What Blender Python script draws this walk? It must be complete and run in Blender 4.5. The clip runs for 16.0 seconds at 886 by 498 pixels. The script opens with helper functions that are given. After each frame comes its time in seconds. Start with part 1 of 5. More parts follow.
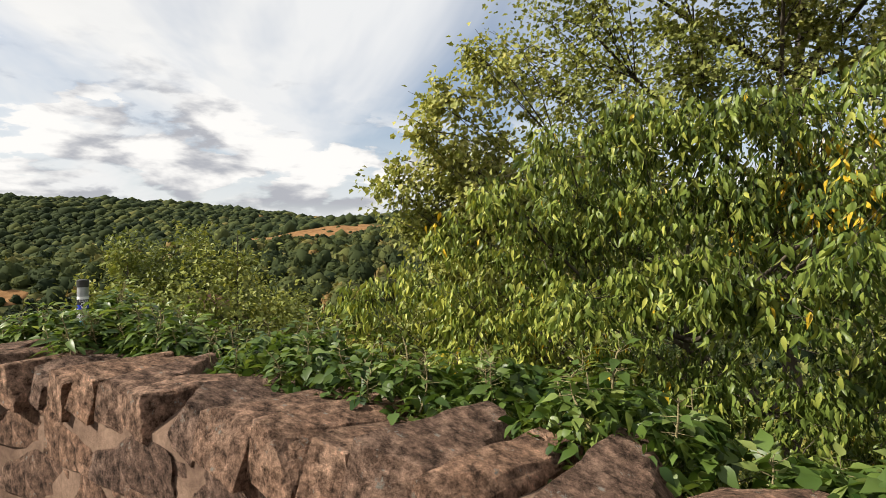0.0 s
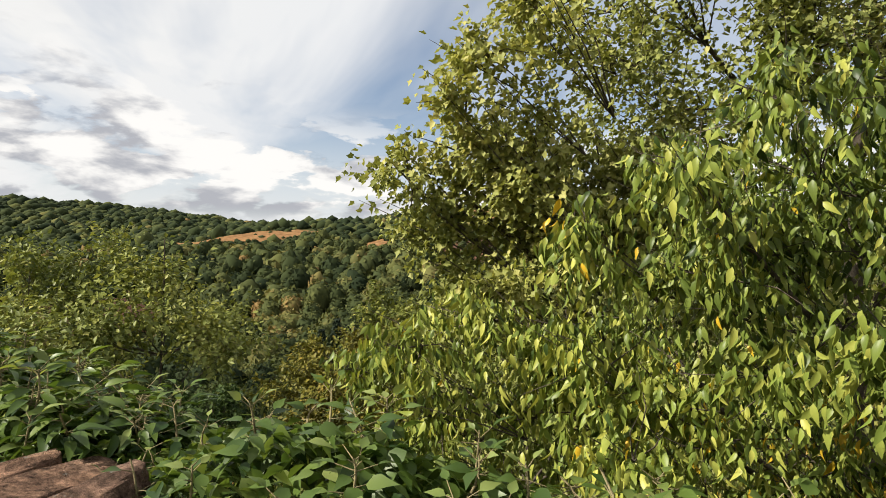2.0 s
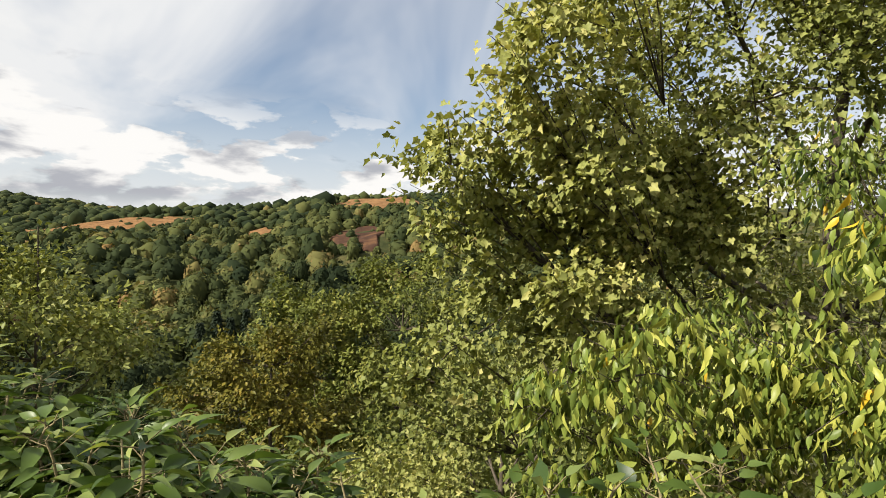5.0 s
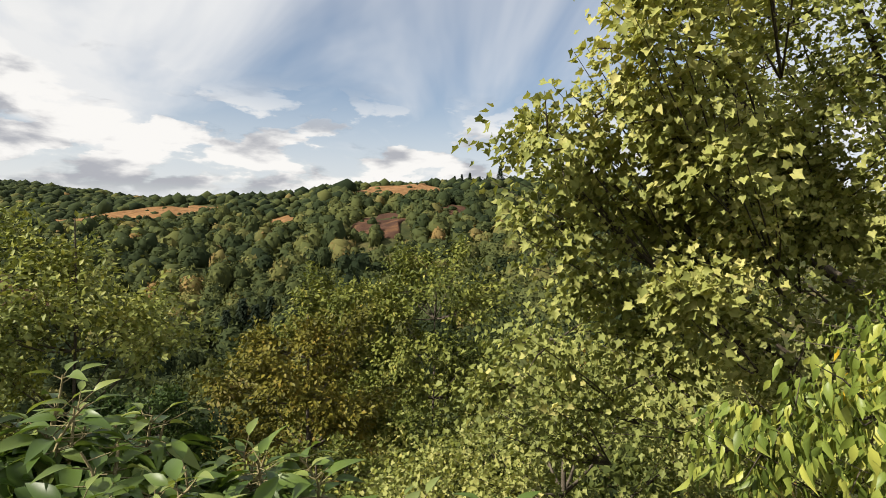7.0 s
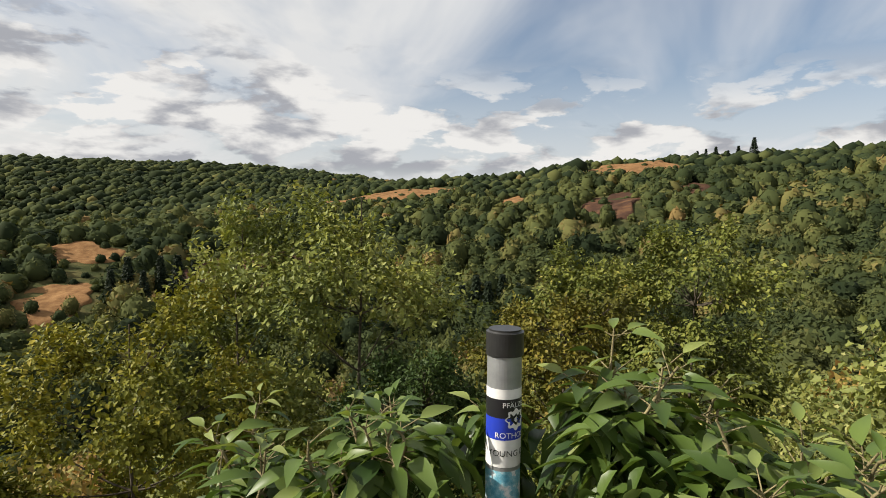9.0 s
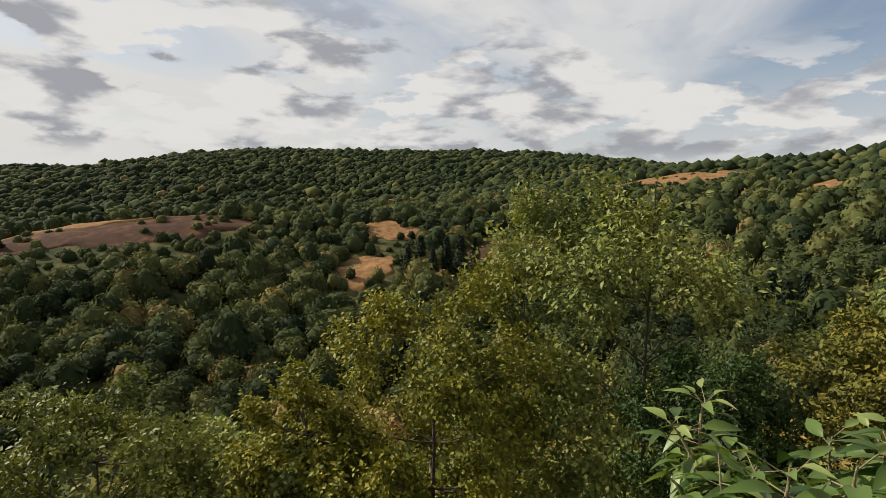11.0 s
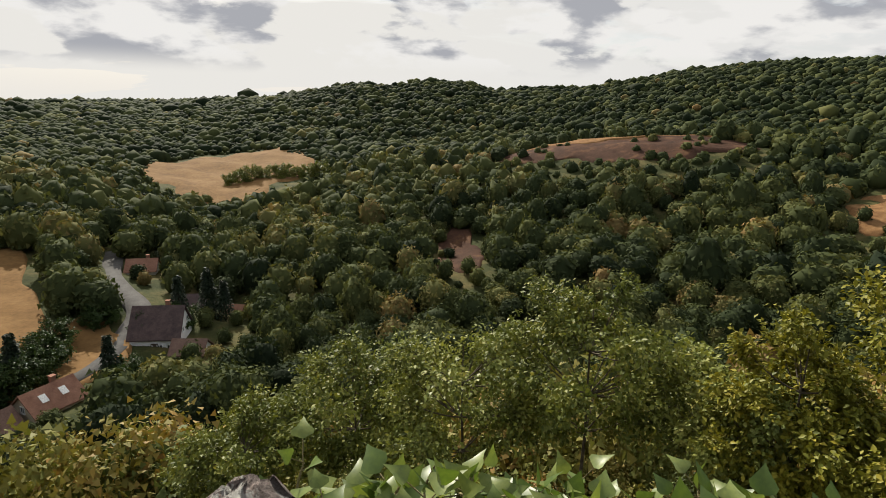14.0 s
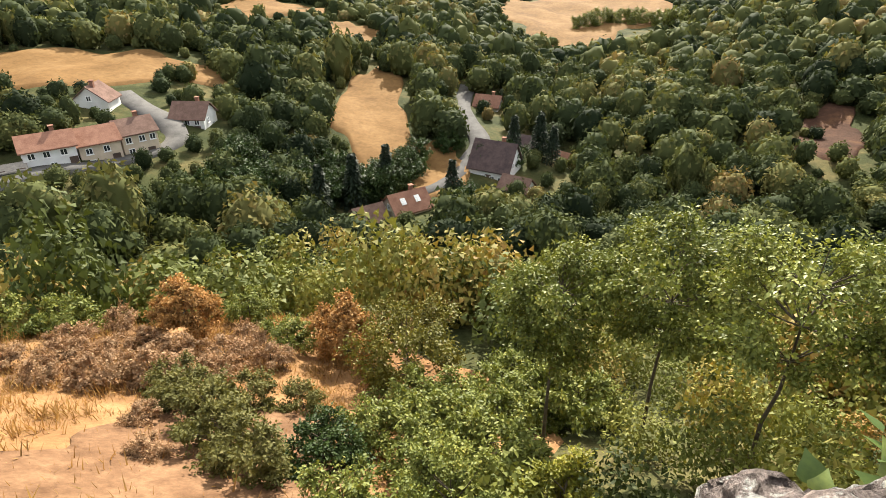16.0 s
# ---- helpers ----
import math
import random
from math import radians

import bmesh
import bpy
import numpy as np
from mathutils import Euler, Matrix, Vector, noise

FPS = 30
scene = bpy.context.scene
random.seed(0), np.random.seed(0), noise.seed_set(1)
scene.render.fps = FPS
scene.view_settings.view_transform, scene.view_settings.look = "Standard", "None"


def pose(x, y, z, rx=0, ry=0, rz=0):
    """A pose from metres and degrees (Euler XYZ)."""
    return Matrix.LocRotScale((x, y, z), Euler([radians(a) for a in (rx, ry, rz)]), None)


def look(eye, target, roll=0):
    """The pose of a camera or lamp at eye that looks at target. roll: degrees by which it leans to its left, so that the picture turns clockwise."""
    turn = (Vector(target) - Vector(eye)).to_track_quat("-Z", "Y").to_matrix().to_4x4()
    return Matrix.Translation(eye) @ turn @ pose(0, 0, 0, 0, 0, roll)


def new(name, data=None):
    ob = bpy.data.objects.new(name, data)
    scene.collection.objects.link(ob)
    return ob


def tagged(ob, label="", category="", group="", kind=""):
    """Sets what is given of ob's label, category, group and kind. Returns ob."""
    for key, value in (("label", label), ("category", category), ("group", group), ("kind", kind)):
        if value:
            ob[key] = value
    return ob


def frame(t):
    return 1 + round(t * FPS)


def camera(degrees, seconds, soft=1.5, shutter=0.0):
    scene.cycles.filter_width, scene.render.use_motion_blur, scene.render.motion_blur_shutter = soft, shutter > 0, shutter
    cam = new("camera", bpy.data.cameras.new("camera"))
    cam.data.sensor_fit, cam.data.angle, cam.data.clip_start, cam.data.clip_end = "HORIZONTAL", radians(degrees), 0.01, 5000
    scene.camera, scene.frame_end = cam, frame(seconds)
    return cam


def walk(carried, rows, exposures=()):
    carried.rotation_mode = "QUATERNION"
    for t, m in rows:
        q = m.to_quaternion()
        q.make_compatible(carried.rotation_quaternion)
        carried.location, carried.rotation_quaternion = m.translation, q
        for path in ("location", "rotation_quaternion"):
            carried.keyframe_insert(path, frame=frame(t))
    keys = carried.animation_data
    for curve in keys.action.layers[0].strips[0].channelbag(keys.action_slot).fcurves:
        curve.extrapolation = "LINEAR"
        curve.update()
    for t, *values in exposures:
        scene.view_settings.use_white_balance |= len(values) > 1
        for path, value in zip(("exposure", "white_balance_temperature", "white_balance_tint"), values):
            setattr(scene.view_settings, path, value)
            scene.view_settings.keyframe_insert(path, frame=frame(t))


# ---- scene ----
cam = camera(75.38, 16.0, soft=0.8)


def eye_height(t):
    return float(np.interp(t, (0, 4, 7, 8, 8.6, 9.5, 16), (1.60, 1.62, 1.68, 1.67, 1.62, 1.60, 1.60)))


PATH = [
    (0, 0.00, 0.00, -0.43, -0.12, -0.10), (0.5, -0.06, 0.60, -1.56, 0.22, -0.30), (1, -0.20, 0.92, -3.06, 0.48, -0.54),
    (1.5, -0.35, 1.10, -4.70, 0.51, -0.66), (2, -0.50, 1.22, -6.88, 0.67, -0.76), (2.5, -0.65, 1.33, -8.90, 0.95, -0.85),
    (3, -0.80, 1.44, -11.04, 1.08, -0.98), (3.5, -0.95, 1.53, -13.09, 0.71, -0.95), (4, -1.10, 1.62, -15.00, 0.42, -1.11),
    (5.2, -1.26, 1.86, -18.40, -0.40, -0.80), (6.5, -1.40, 2.08, -18.65, -1.35, -0.67), (7, -1.49, 2.19, -16.11, -1.61, -0.46),
    (7.5, -1.60, 2.30, -12.65, -2.15, -0.32), (8, -1.77, 2.39, -7.36, -2.73, -0.28), (8.5, -1.92, 2.43, -1.49, -3.10, -0.37),
    (9, -2.10, 2.41, 6.37, -3.77, -0.57), (9.5, -2.26, 2.34, 13.43, -4.21, -0.65), (10.7, -2.46, 2.34, 29.30, -5.40, -0.80),
    (12, -2.71, 2.38, 44.70, -6.91, -0.98), (12.5, -2.81, 2.35, 51.13, -8.60, -0.98), (13, -2.87, 2.27, 59.76, -10.38, -0.77),
    (13.5, -2.94, 2.18, 68.11, -11.65, -0.81), (14, -2.97, 2.07, 78.86, -14.18, -0.85), (14.5, -3.01, 1.96, 88.31, -17.31, -0.84),
    (15, -3.03, 1.82, 97.80, -21.11, -0.73), (15.5, -3.04, 1.63, 105.95, -25.15, -0.49), (16, -3.04, 1.48, 111.59, -28.90, -0.19)]
walk(cam, [(t, pose(x, y, eye_height(t), 90 + p, r, w)) for t, x, y, w, p, r in PATH],
     exposures=[(0.0, 0.8), (6.5, 0.75), (8.5, 0.62), (12.0, 0.35), (13.5, 0.45), (14.5, 0.85), (15.2, 1.48), (16.0, 1.66)])

# ---------------------------------------------------------------- light
SUN_BEARING, SUN_HEIGHT = 102.0, 34.0          # degrees to the left of the y axis, degrees up
sun_dir = Vector((-math.sin(radians(SUN_BEARING)) * math.cos(radians(SUN_HEIGHT)),
                  math.cos(radians(SUN_BEARING)) * math.cos(radians(SUN_HEIGHT)), math.sin(radians(SUN_HEIGHT))))
sun = new("sun", bpy.data.lights.new("sun", "SUN"))
sun.data.energy, sun.data.angle, sun.data.color = 5.0, radians(0.6), (1.0, 0.93, 0.80)
sun.matrix_world = look(sun_dir * 50, (0, 0, 0))


def build_world():
    w = bpy.data.worlds.new("sky")
    w.use_nodes = True
    scene.world = w
    nt = w.node_tree
    nt.nodes.clear()
    N, L = nt.nodes.new, nt.links.new

    def math_(op, a, b=None, clamp=False):
        n = N("ShaderNodeMath")
        n.operation, n.use_clamp = op, clamp
        for i, v in enumerate((a, b)):
            if v is None:
                continue
            if isinstance(v, (int, float)):
                n.inputs[i].default_value = v
            else:
                L(v, n.inputs[i])
        return n.outputs[0]

    def ramp(value, lo, hi, smooth=True):
        n = N("ShaderNodeMapRange")
        n.interpolation_type = "SMOOTHSTEP" if smooth else "LINEAR"
        L(value, n.inputs[0])
        n.inputs[1].default_value, n.inputs[2].default_value = lo, hi
        return n.outputs[0]

    def mix(fac, a, b):
        n = N("ShaderNodeMix")
        n.data_type = "RGBA"
        L(fac, n.inputs[0])
        for i, v in ((6, a), (7, b)):
            if isinstance(v, tuple):
                n.inputs[i].default_value = (*v, 1)
            else:
                L(v, n.inputs[i])
        return n.outputs[2]

    def cloud_noise(vec, scale, detail, rough, distort=0.0, offset=(0, 0, 0), stretch=(1, 1, 1)):
        m = N("ShaderNodeMapping")
        m.inputs["Location"].default_value, m.inputs["Scale"].default_value = offset, stretch
        L(vec, m.inputs[0])
        n = N("ShaderNodeTexNoise")
        n.inputs["Scale"].default_value, n.inputs["Detail"].default_value = scale, detail
        n.inputs["Roughness"].default_value, n.inputs["Distortion"].default_value = rough, distort
        L(m.outputs[0], n.inputs["Vector"])
        return n.outputs[0]

    sky = N("ShaderNodeTexSky")
    sky.sky_type, sky.sun_disc = "NISHITA", False
    sky.sun_elevation, sky.sun_rotation = radians(SUN_HEIGHT), radians(-SUN_BEARING)
    sky.dust_density, sky.ozone_density = 1.6, 1.6
    tc = N("ShaderNodeTexCoord")
    sep = N("ShaderNodeSeparateXYZ")
    L(tc.outputs["Generated"], sep.inputs[0])
    up = sep.outputs[2]
    # the layer of cloud lies flat above: project each direction on it
    h = math_("ADD", math_("MAXIMUM", up, 0.0), 0.13)
    flat = N("ShaderNodeCombineXYZ")
    L(math_("DIVIDE", sep.outputs[0], h), flat.inputs[0])
    L(math_("DIVIDE", sep.outputs[1], h), flat.inputs[1])
    low = N("ShaderNodeCombineXYZ")
    L(sep.outputs[0], low.inputs[0])
    L(sep.outputs[1], low.inputs[1])
    L(math_("MULTIPLY", up, 2.8), low.inputs[2])
    veil = cloud_noise(flat.outputs[0], 0.55, 6, 0.55, 0.9, (3.1, 0.4, 0), (1.0, 0.32, 1))
    heaps = cloud_noise(low.outputs[0], 6.2, 8, 0.53, 0.15, (1.7, 0.3, 0.2))
    shade = cloud_noise(low.outputs[0], 6.2, 6, 0.53, 0.15, (1.7, 0.3, 0.4))
    # towards the sun the veil is thick and bright, away from it blue shows
    dot = N("ShaderNodeVectorMath")
    dot.operation = "DOT_PRODUCT"
    L(tc.outputs["Generated"], dot.inputs[0])
    dot.inputs[1].default_value = sun_dir
    toward = ramp(dot.outputs["Value"], -0.1, 1.0, False)
    thick = math_("ADD", ramp(veil, 0.32, 0.60), math_("MULTIPLY", toward, 0.55), True)
    haze = ramp(up, 0.30, 0.0)
    thick = math_("MAXIMUM", thick, math_("MULTIPLY", haze, 0.95))
    white = mix(toward, (0.82, 0.84, 0.87), (0.98, 0.95, 0.89))
    band = math_("MULTIPLY", ramp(up, 0.04, 0.08), ramp(math_("SUBTRACT", up, math_("MULTIPLY", toward, 0.15)), 0.28, 0.14))
    heaps = math_("ADD", heaps, math_("MULTIPLY", toward, 0.05))
    heap = math_("MULTIPLY", ramp(heaps, 0.47, 0.54), band)
    under = mix(ramp(shade, 0.46, 0.60), (1.0, 0.98, 0.95), (0.47, 0.48, 0.52))
    colour = mix(heap, white, under)
    air = N("ShaderNodeBackground")
    L(sky.outputs[0], air.inputs[0])
    air.inputs[1].default_value = 0.078
    cloud = N("ShaderNodeBackground")
    L(colour, cloud.inputs[0])
    cloud.inputs[1].default_value = 0.58
    both = N("ShaderNodeMixShader")
    L(math_("MAXIMUM", thick, heap), both.inputs[0])
    L(air.outputs[0], both.inputs[1])
    L(cloud.outputs[0], both.inputs[2])
    out = N("ShaderNodeOutputWorld")
    L(both.outputs[0], out.inputs[0])


build_world()


# ---------------------------------------------------------------- materials
def material(name):
    m = bpy.data.materials.new(name)
    m.use_nodes = True
    nt = m.node_tree
    return m, nt, nt.nodes["Principled BSDF"]


def add_noise(nt, scale, detail=5, rough=0.6, coord="Object"):
    t = nt.nodes.new("ShaderNodeTexCoord")
    n = nt.nodes.new("ShaderNodeTexNoise")
    n.inputs["Scale"].default_value, n.inputs["Detail"].default_value, n.inputs["Roughness"].default_value = scale, detail, rough
    nt.links.new(t.outputs[coord], n.inputs["Vector"])
    return n.outputs["Fac"]


def add_ramp(nt, fac, stops):
    r = nt.nodes.new("ShaderNodeValToRGB")
    while len(r.color_ramp.elements) < len(stops):
        r.color_ramp.elements.new(0.5)
    for e, (p, c) in zip(r.color_ramp.elements, stops):
        e.position, e.color = p, (*c, 1)
    nt.links.new(fac, r.inputs[0])
    return r.outputs[0]


def add_mix(nt, fac, a, b, blend="MIX"):
    n = nt.nodes.new("ShaderNodeMix")
    n.data_type, n.blend_type = "RGBA", blend
    if isinstance(fac, (int, float)):
        n.inputs[0].default_value = fac
    else:
        nt.links.new(fac, n.inputs[0])
    for i, v in ((6, a), (7, b)):
        if isinstance(v, tuple):
            n.inputs[i].default_value = (*v, 1)
        else:
            nt.links.new(v, n.inputs[i])
    return n.outputs[2]


def add_bump(nt, bsdf, fac, strength, distance):
    b = nt.nodes.new("ShaderNodeBump")
    b.inputs["Strength"].default_value, b.inputs["Distance"].default_value = strength, distance
    nt.links.new(fac, b.inputs["Height"])
    nt.links.new(b.outputs[0], bsdf.inputs["Normal"])


def foliage(name, stops, rough=0.55, through_=0.35, tint=(1.2, 1.15, 0.6), coarse=0.6, gloss=0.12, bump=0.0):
    """Leaves: the tone of each leaf from its own 'tone', patches of another tone over the crown, light shining through."""
    m, nt, b = material(name)
    a = nt.nodes.new("ShaderNodeAttribute")
    a.attribute_name = "tone"
    leaf = add_ramp(nt, a.outputs["Fac"], stops)
    patch = add_ramp(nt, add_noise(nt, coarse, 3), [(0.3, (0.52, 0.56, 0.55)), (0.7, (0.93, 0.88, 0.76))])
    colour = add_mix(nt, 1.0, leaf, patch, "MULTIPLY")
    nt.links.new(colour, b.inputs["Base Color"])
    b.inputs["Roughness"].default_value = rough
    b.inputs["Specular IOR Level"].default_value = gloss
    if bump:
        add_bump(nt, b, add_noise(nt, bump, 4, 0.7), 0.9, 0.4)
    tr = nt.nodes.new("ShaderNodeBsdfTranslucent")
    nt.links.new(add_mix(nt, 1.0, colour, tint, "MULTIPLY"), tr.inputs[0])
    ms = nt.nodes.new("ShaderNodeMixShader")
    ms.inputs[0].default_value = through_
    nt.links.new(b.outputs[0], ms.inputs[1])
    nt.links.new(tr.outputs[0], ms.inputs[2])
    nt.links.new(ms.outputs[0], nt.nodes["Material Output"].inputs[0])
    return m


def grained(name, stops, scale, rough=0.85, bump=0.5, depth=0.02, fine=None, coord="Object", detail=6):
    """Earth, bark, stone, render: noise at two scales and a relief."""
    m, nt, b = material(name)
    c = add_ramp(nt, add_noise(nt, scale, detail, 0.65, coord), stops)
    f = add_noise(nt, fine or scale * 9, 5, 0.7, coord)
    c = add_mix(nt, 0.55, c, add_ramp(nt, f, [(0.25, (0.55, 0.55, 0.55)), (0.75, (1.35, 1.35, 1.35))]), "MULTIPLY")
    nt.links.new(c, b.inputs["Base Color"])
    b.inputs["Roughness"].default_value, b.inputs["Specular IOR Level"].default_value = rough, 0.03
    add_bump(nt, b, f, bump, depth)
    return m


def plain(name, colour, rough=0.6, metal=0.0, wear=6.0, spread=0.25):
    m, nt, b = material(name)
    lo, hi = tuple(c * (1 - spread) for c in colour), tuple(min(1, c * (1 + spread)) for c in colour)
    nt.links.new(add_ramp(nt, add_noise(nt, wear), [(0.3, lo), (0.7, hi)]), b.inputs["Base Color"])
    b.inputs["Roughness"].default_value, b.inputs["Metallic"].default_value = rough, metal
    return m


LEAF_SHRUB = foliage("leaf_shrub", [(0.0, (0.038, 0.068, 0.015)), (0.5, (0.195, 0.262, 0.053)), (0.93, (0.46, 0.48, 0.11)), (1.0, (0.648, 0.437, 0.037))], 0.42, 0.22, gloss=0.25)
LEAF_MAPLE = foliage("leaf_maple", [(0.0, (0.085, 0.112, 0.030)), (0.5, (0.320, 0.355, 0.118)), (1.0, (0.55, 0.53, 0.22))], 0.5, 0.28)
LEAF_IVY = foliage("leaf_ivy", [(0.0, (0.03, 0.07, 0.014)), (0.55, (0.13, 0.205, 0.045)), (1.0, (0.31, 0.37, 0.12))], 0.42, 0.34, gloss=0.35, coarse=3)
LEAF_BIRCH = foliage("leaf_light_green", [(0.0, (0.062, 0.084, 0.020)), (0.5, (0.265, 0.305, 0.085)), (1.0, (0.45, 0.44, 0.14))], 0.45, 0.2)
LEAF_YELLOW = foliage("leaf_yellowing", [(0.0, (0.085, 0.102, 0.015)), (0.5, (0.238, 0.238, 0.034)), (1.0, (0.425, 0.357, 0.051))], 0.5, 0.16)
LEAF_OLIVE = foliage("leaf_olive", [(0.0, (0.09, 0.09, 0.02)), (0.6, (0.18, 0.17, 0.03)), (1.0, (0.28, 0.21, 0.04))], 0.5, 0.14)
LEAF_DARK = foliage("leaf_dark_green", [(0.0, (0.025, 0.05, 0.016)), (0.6, (0.05, 0.085, 0.024)), (1.0, (0.09, 0.13, 0.035))], 0.5, 0.15)
LEAF_GREEN = foliage("leaf_green", [(0.0, (0.066, 0.092, 0.023)), (0.6, (0.211, 0.240, 0.057)), (1.0, (0.356, 0.343, 0.086))], 0.5, 0.17)
LEAF_BROWN = foliage("leaf_withered", [(0.0, (0.240, 0.132, 0.054)), (0.6, (0.504, 0.276, 0.102)), (1.0, (0.672, 0.420, 0.168))], 0.7, 0.25, (1.1, 0.9, 0.6))
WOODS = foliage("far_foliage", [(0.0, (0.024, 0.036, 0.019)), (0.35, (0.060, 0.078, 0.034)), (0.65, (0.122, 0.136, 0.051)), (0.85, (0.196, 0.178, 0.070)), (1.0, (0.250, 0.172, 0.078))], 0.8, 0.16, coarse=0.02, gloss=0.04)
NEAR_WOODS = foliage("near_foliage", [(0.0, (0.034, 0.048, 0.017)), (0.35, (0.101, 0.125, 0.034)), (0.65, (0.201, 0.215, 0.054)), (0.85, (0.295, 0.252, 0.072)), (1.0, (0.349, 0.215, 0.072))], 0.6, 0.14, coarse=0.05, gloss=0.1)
BARK = grained("bark", [(0.3, (0.05, 0.04, 0.03)), (0.7, (0.13, 0.11, 0.085))], 6)
STEM = grained("ivy_stem", [(0.3, (0.16, 0.13, 0.07)), (0.7, (0.30, 0.26, 0.14))], 12)
EARTH = grained("forest_floor", [(0.3, (0.022, 0.030, 0.012)), (0.5, (0.05, 0.055, 0.022)), (0.7, (0.13, 0.105, 0.045))], 0.11, fine=1.3, depth=0.3)
DRY = grained("dry_grass", [(0.3, (0.125, 0.066, 0.030)), (0.5, (0.210, 0.115, 0.052)), (0.7, (0.290, 0.170, 0.080))], 0.35, fine=4.5, depth=0.12)
STUBBLE = grained("stubble_field", [(0.3, (0.115, 0.064, 0.026)), (0.5, (0.170, 0.098, 0.040)), (0.7, (0.215, 0.130, 0.058))], 0.09, fine=0.8, depth=0.05)
HEATH = grained("heath", [(0.3, (0.036, 0.021, 0.015)), (0.52, (0.07, 0.038, 0.026)), (0.72, (0.15, 0.08, 0.04))], 0.12, fine=1.4, depth=0.2)
DUST = grained("bare_path", [(0.3, (0.094, 0.051, 0.028)), (0.5, (0.151, 0.085, 0.047)), (0.7, (0.216, 0.129, 0.072))], 1.1, fine=6, depth=0.08)
LEAF_SPRUCE = foliage("spruce_needles", [(0.0, (0.012, 0.022, 0.012)), (1.0, (0.035, 0.055, 0.028))], 0.7, 0.1, gloss=0.2)
LEAF_SAGE = foliage("leaf_grey_green", [(0.0, (0.088, 0.090, 0.028)), (0.6, (0.165, 0.160, 0.052)), (1.0, (0.264, 0.230, 0.088))], 0.6, 0.21)
LEAF_DRYBUSH = foliage("leaf_dry_brown", [(0.0, (0.221, 0.130, 0.078)), (0.6, (0.429, 0.273, 0.169)), (1.0, (0.598, 0.416, 0.260))], 0.7, 0.25, (1.1, 0.95, 0.7))
STEEL = plain("galvanised_steel", (0.36, 0.37, 0.38), 0.45, 0.6, wear=25, spread=0.15)
BLACK_PLASTIC = plain("black_plastic", (0.02, 0.02, 0.02), 0.4, wear=30, spread=0.4)
STICKER_WHITE = plain("white_sticker", (0.72, 0.71, 0.70), 0.4, wear=40, spread=0.1)
BLACK_INK = plain("black_ink", (0.015, 0.015, 0.017), 0.35)
BLUE_INK = plain("blue_ink", (0.02, 0.045, 0.42), 0.35)
STICKER_TEAL = grained("torn_blue_sticker", [(0.38, (0.10, 0.33, 0.46)), (0.52, (0.25, 0.50, 0.60)), (0.60, (0.72, 0.74, 0.75))], 38, 0.45, 0.2, 0.001, fine=160)
STRAW = foliage("grass_blades", [(0.0, (0.250, 0.138, 0.050)), (0.5, (0.400, 0.231, 0.094)), (1.0, (0.562, 0.375, 0.175))], 0.8, 0.3, (1.1, 1.0, 0.7), coarse=0.4)
ROAD = grained("asphalt", [(0.3, (0.08, 0.077, 0.074)), (0.7, (0.13, 0.125, 0.12))], 0.5, fine=8)
EARTH_TOP = grained("trodden_earth", [(0.3, (0.13, 0.08, 0.05)), (0.7, (0.24, 0.16, 0.10))], 2.0, fine=30)


def stone_material(name, stops, lichen, amount):
    m, nt, b = material(name)
    info = nt.nodes.new("ShaderNodeObjectInfo")
    base = add_ramp(nt, add_noise(nt, 5.5, 10, 0.75), stops)
    tone = add_ramp(nt, info.outputs["Random"], [(0.0, (0.70, 0.70, 0.73)), (1.0, (1.30, 1.20, 1.1))])
    c = add_mix(nt, 1.0, base, tone, "MULTIPLY")
    mid, f = add_noise(nt, 22, 8, 0.75), add_noise(nt, 95, 5, 0.75)
    c = add_mix(nt, 1.0, c, add_ramp(nt, mid, [(0.36, (0.20, 0.19, 0.18)), (0.5, (0.95, 0.95, 0.95)), (0.66, (1.75, 1.7, 1.65))]), "MULTIPLY")
    c = add_mix(nt, 0.8, c, add_ramp(nt, f, [(0.3, (0.5, 0.5, 0.5)), (0.7, (1.45, 1.45, 1.45))]), "MULTIPLY")
    spots = add_ramp(nt, add_noise(nt, 17, 6, 0.75), [(amount, (0, 0, 0)), (amount + 0.05, (1, 1, 1))])
    bw = nt.nodes.new("ShaderNodeRGBToBW")
    nt.links.new(spots, bw.inputs[0])
    c = add_mix(nt, bw.outputs[0], c, lichen)
    nt.links.new(c, b.inputs["Base Color"])
    b.inputs["Roughness"].default_value, b.inputs["Specular IOR Level"].default_value = 0.95, 0.15
    both = nt.nodes.new("ShaderNodeMath")
    both.operation = "ADD"
    nt.links.new(f, both.inputs[0])
    nt.links.new(mid, both.inputs[1])
    add_bump(nt, b, both.outputs[0], 1.0, 0.06)
    return m


SANDSTONE = stone_material("red_sandstone", [(0.28, (0.095, 0.060, 0.046)), (0.5, (0.235, 0.152, 0.112)), (0.72, (0.44, 0.31, 0.24))], (0.33, 0.31, 0.27), 0.62)
GREYSTONE = stone_material("weathered_grey_stone", [(0.3, (0.22, 0.185, 0.17)), (0.6, (0.38, 0.33, 0.31)), (0.8, (0.48, 0.43, 0.40))], (0.56, 0.55, 0.51), 0.52)
MORTAR = grained("old_mortar", [(0.3, (0.09, 0.058, 0.043)), (0.7, (0.18, 0.122, 0.09))], 5, fine=40)


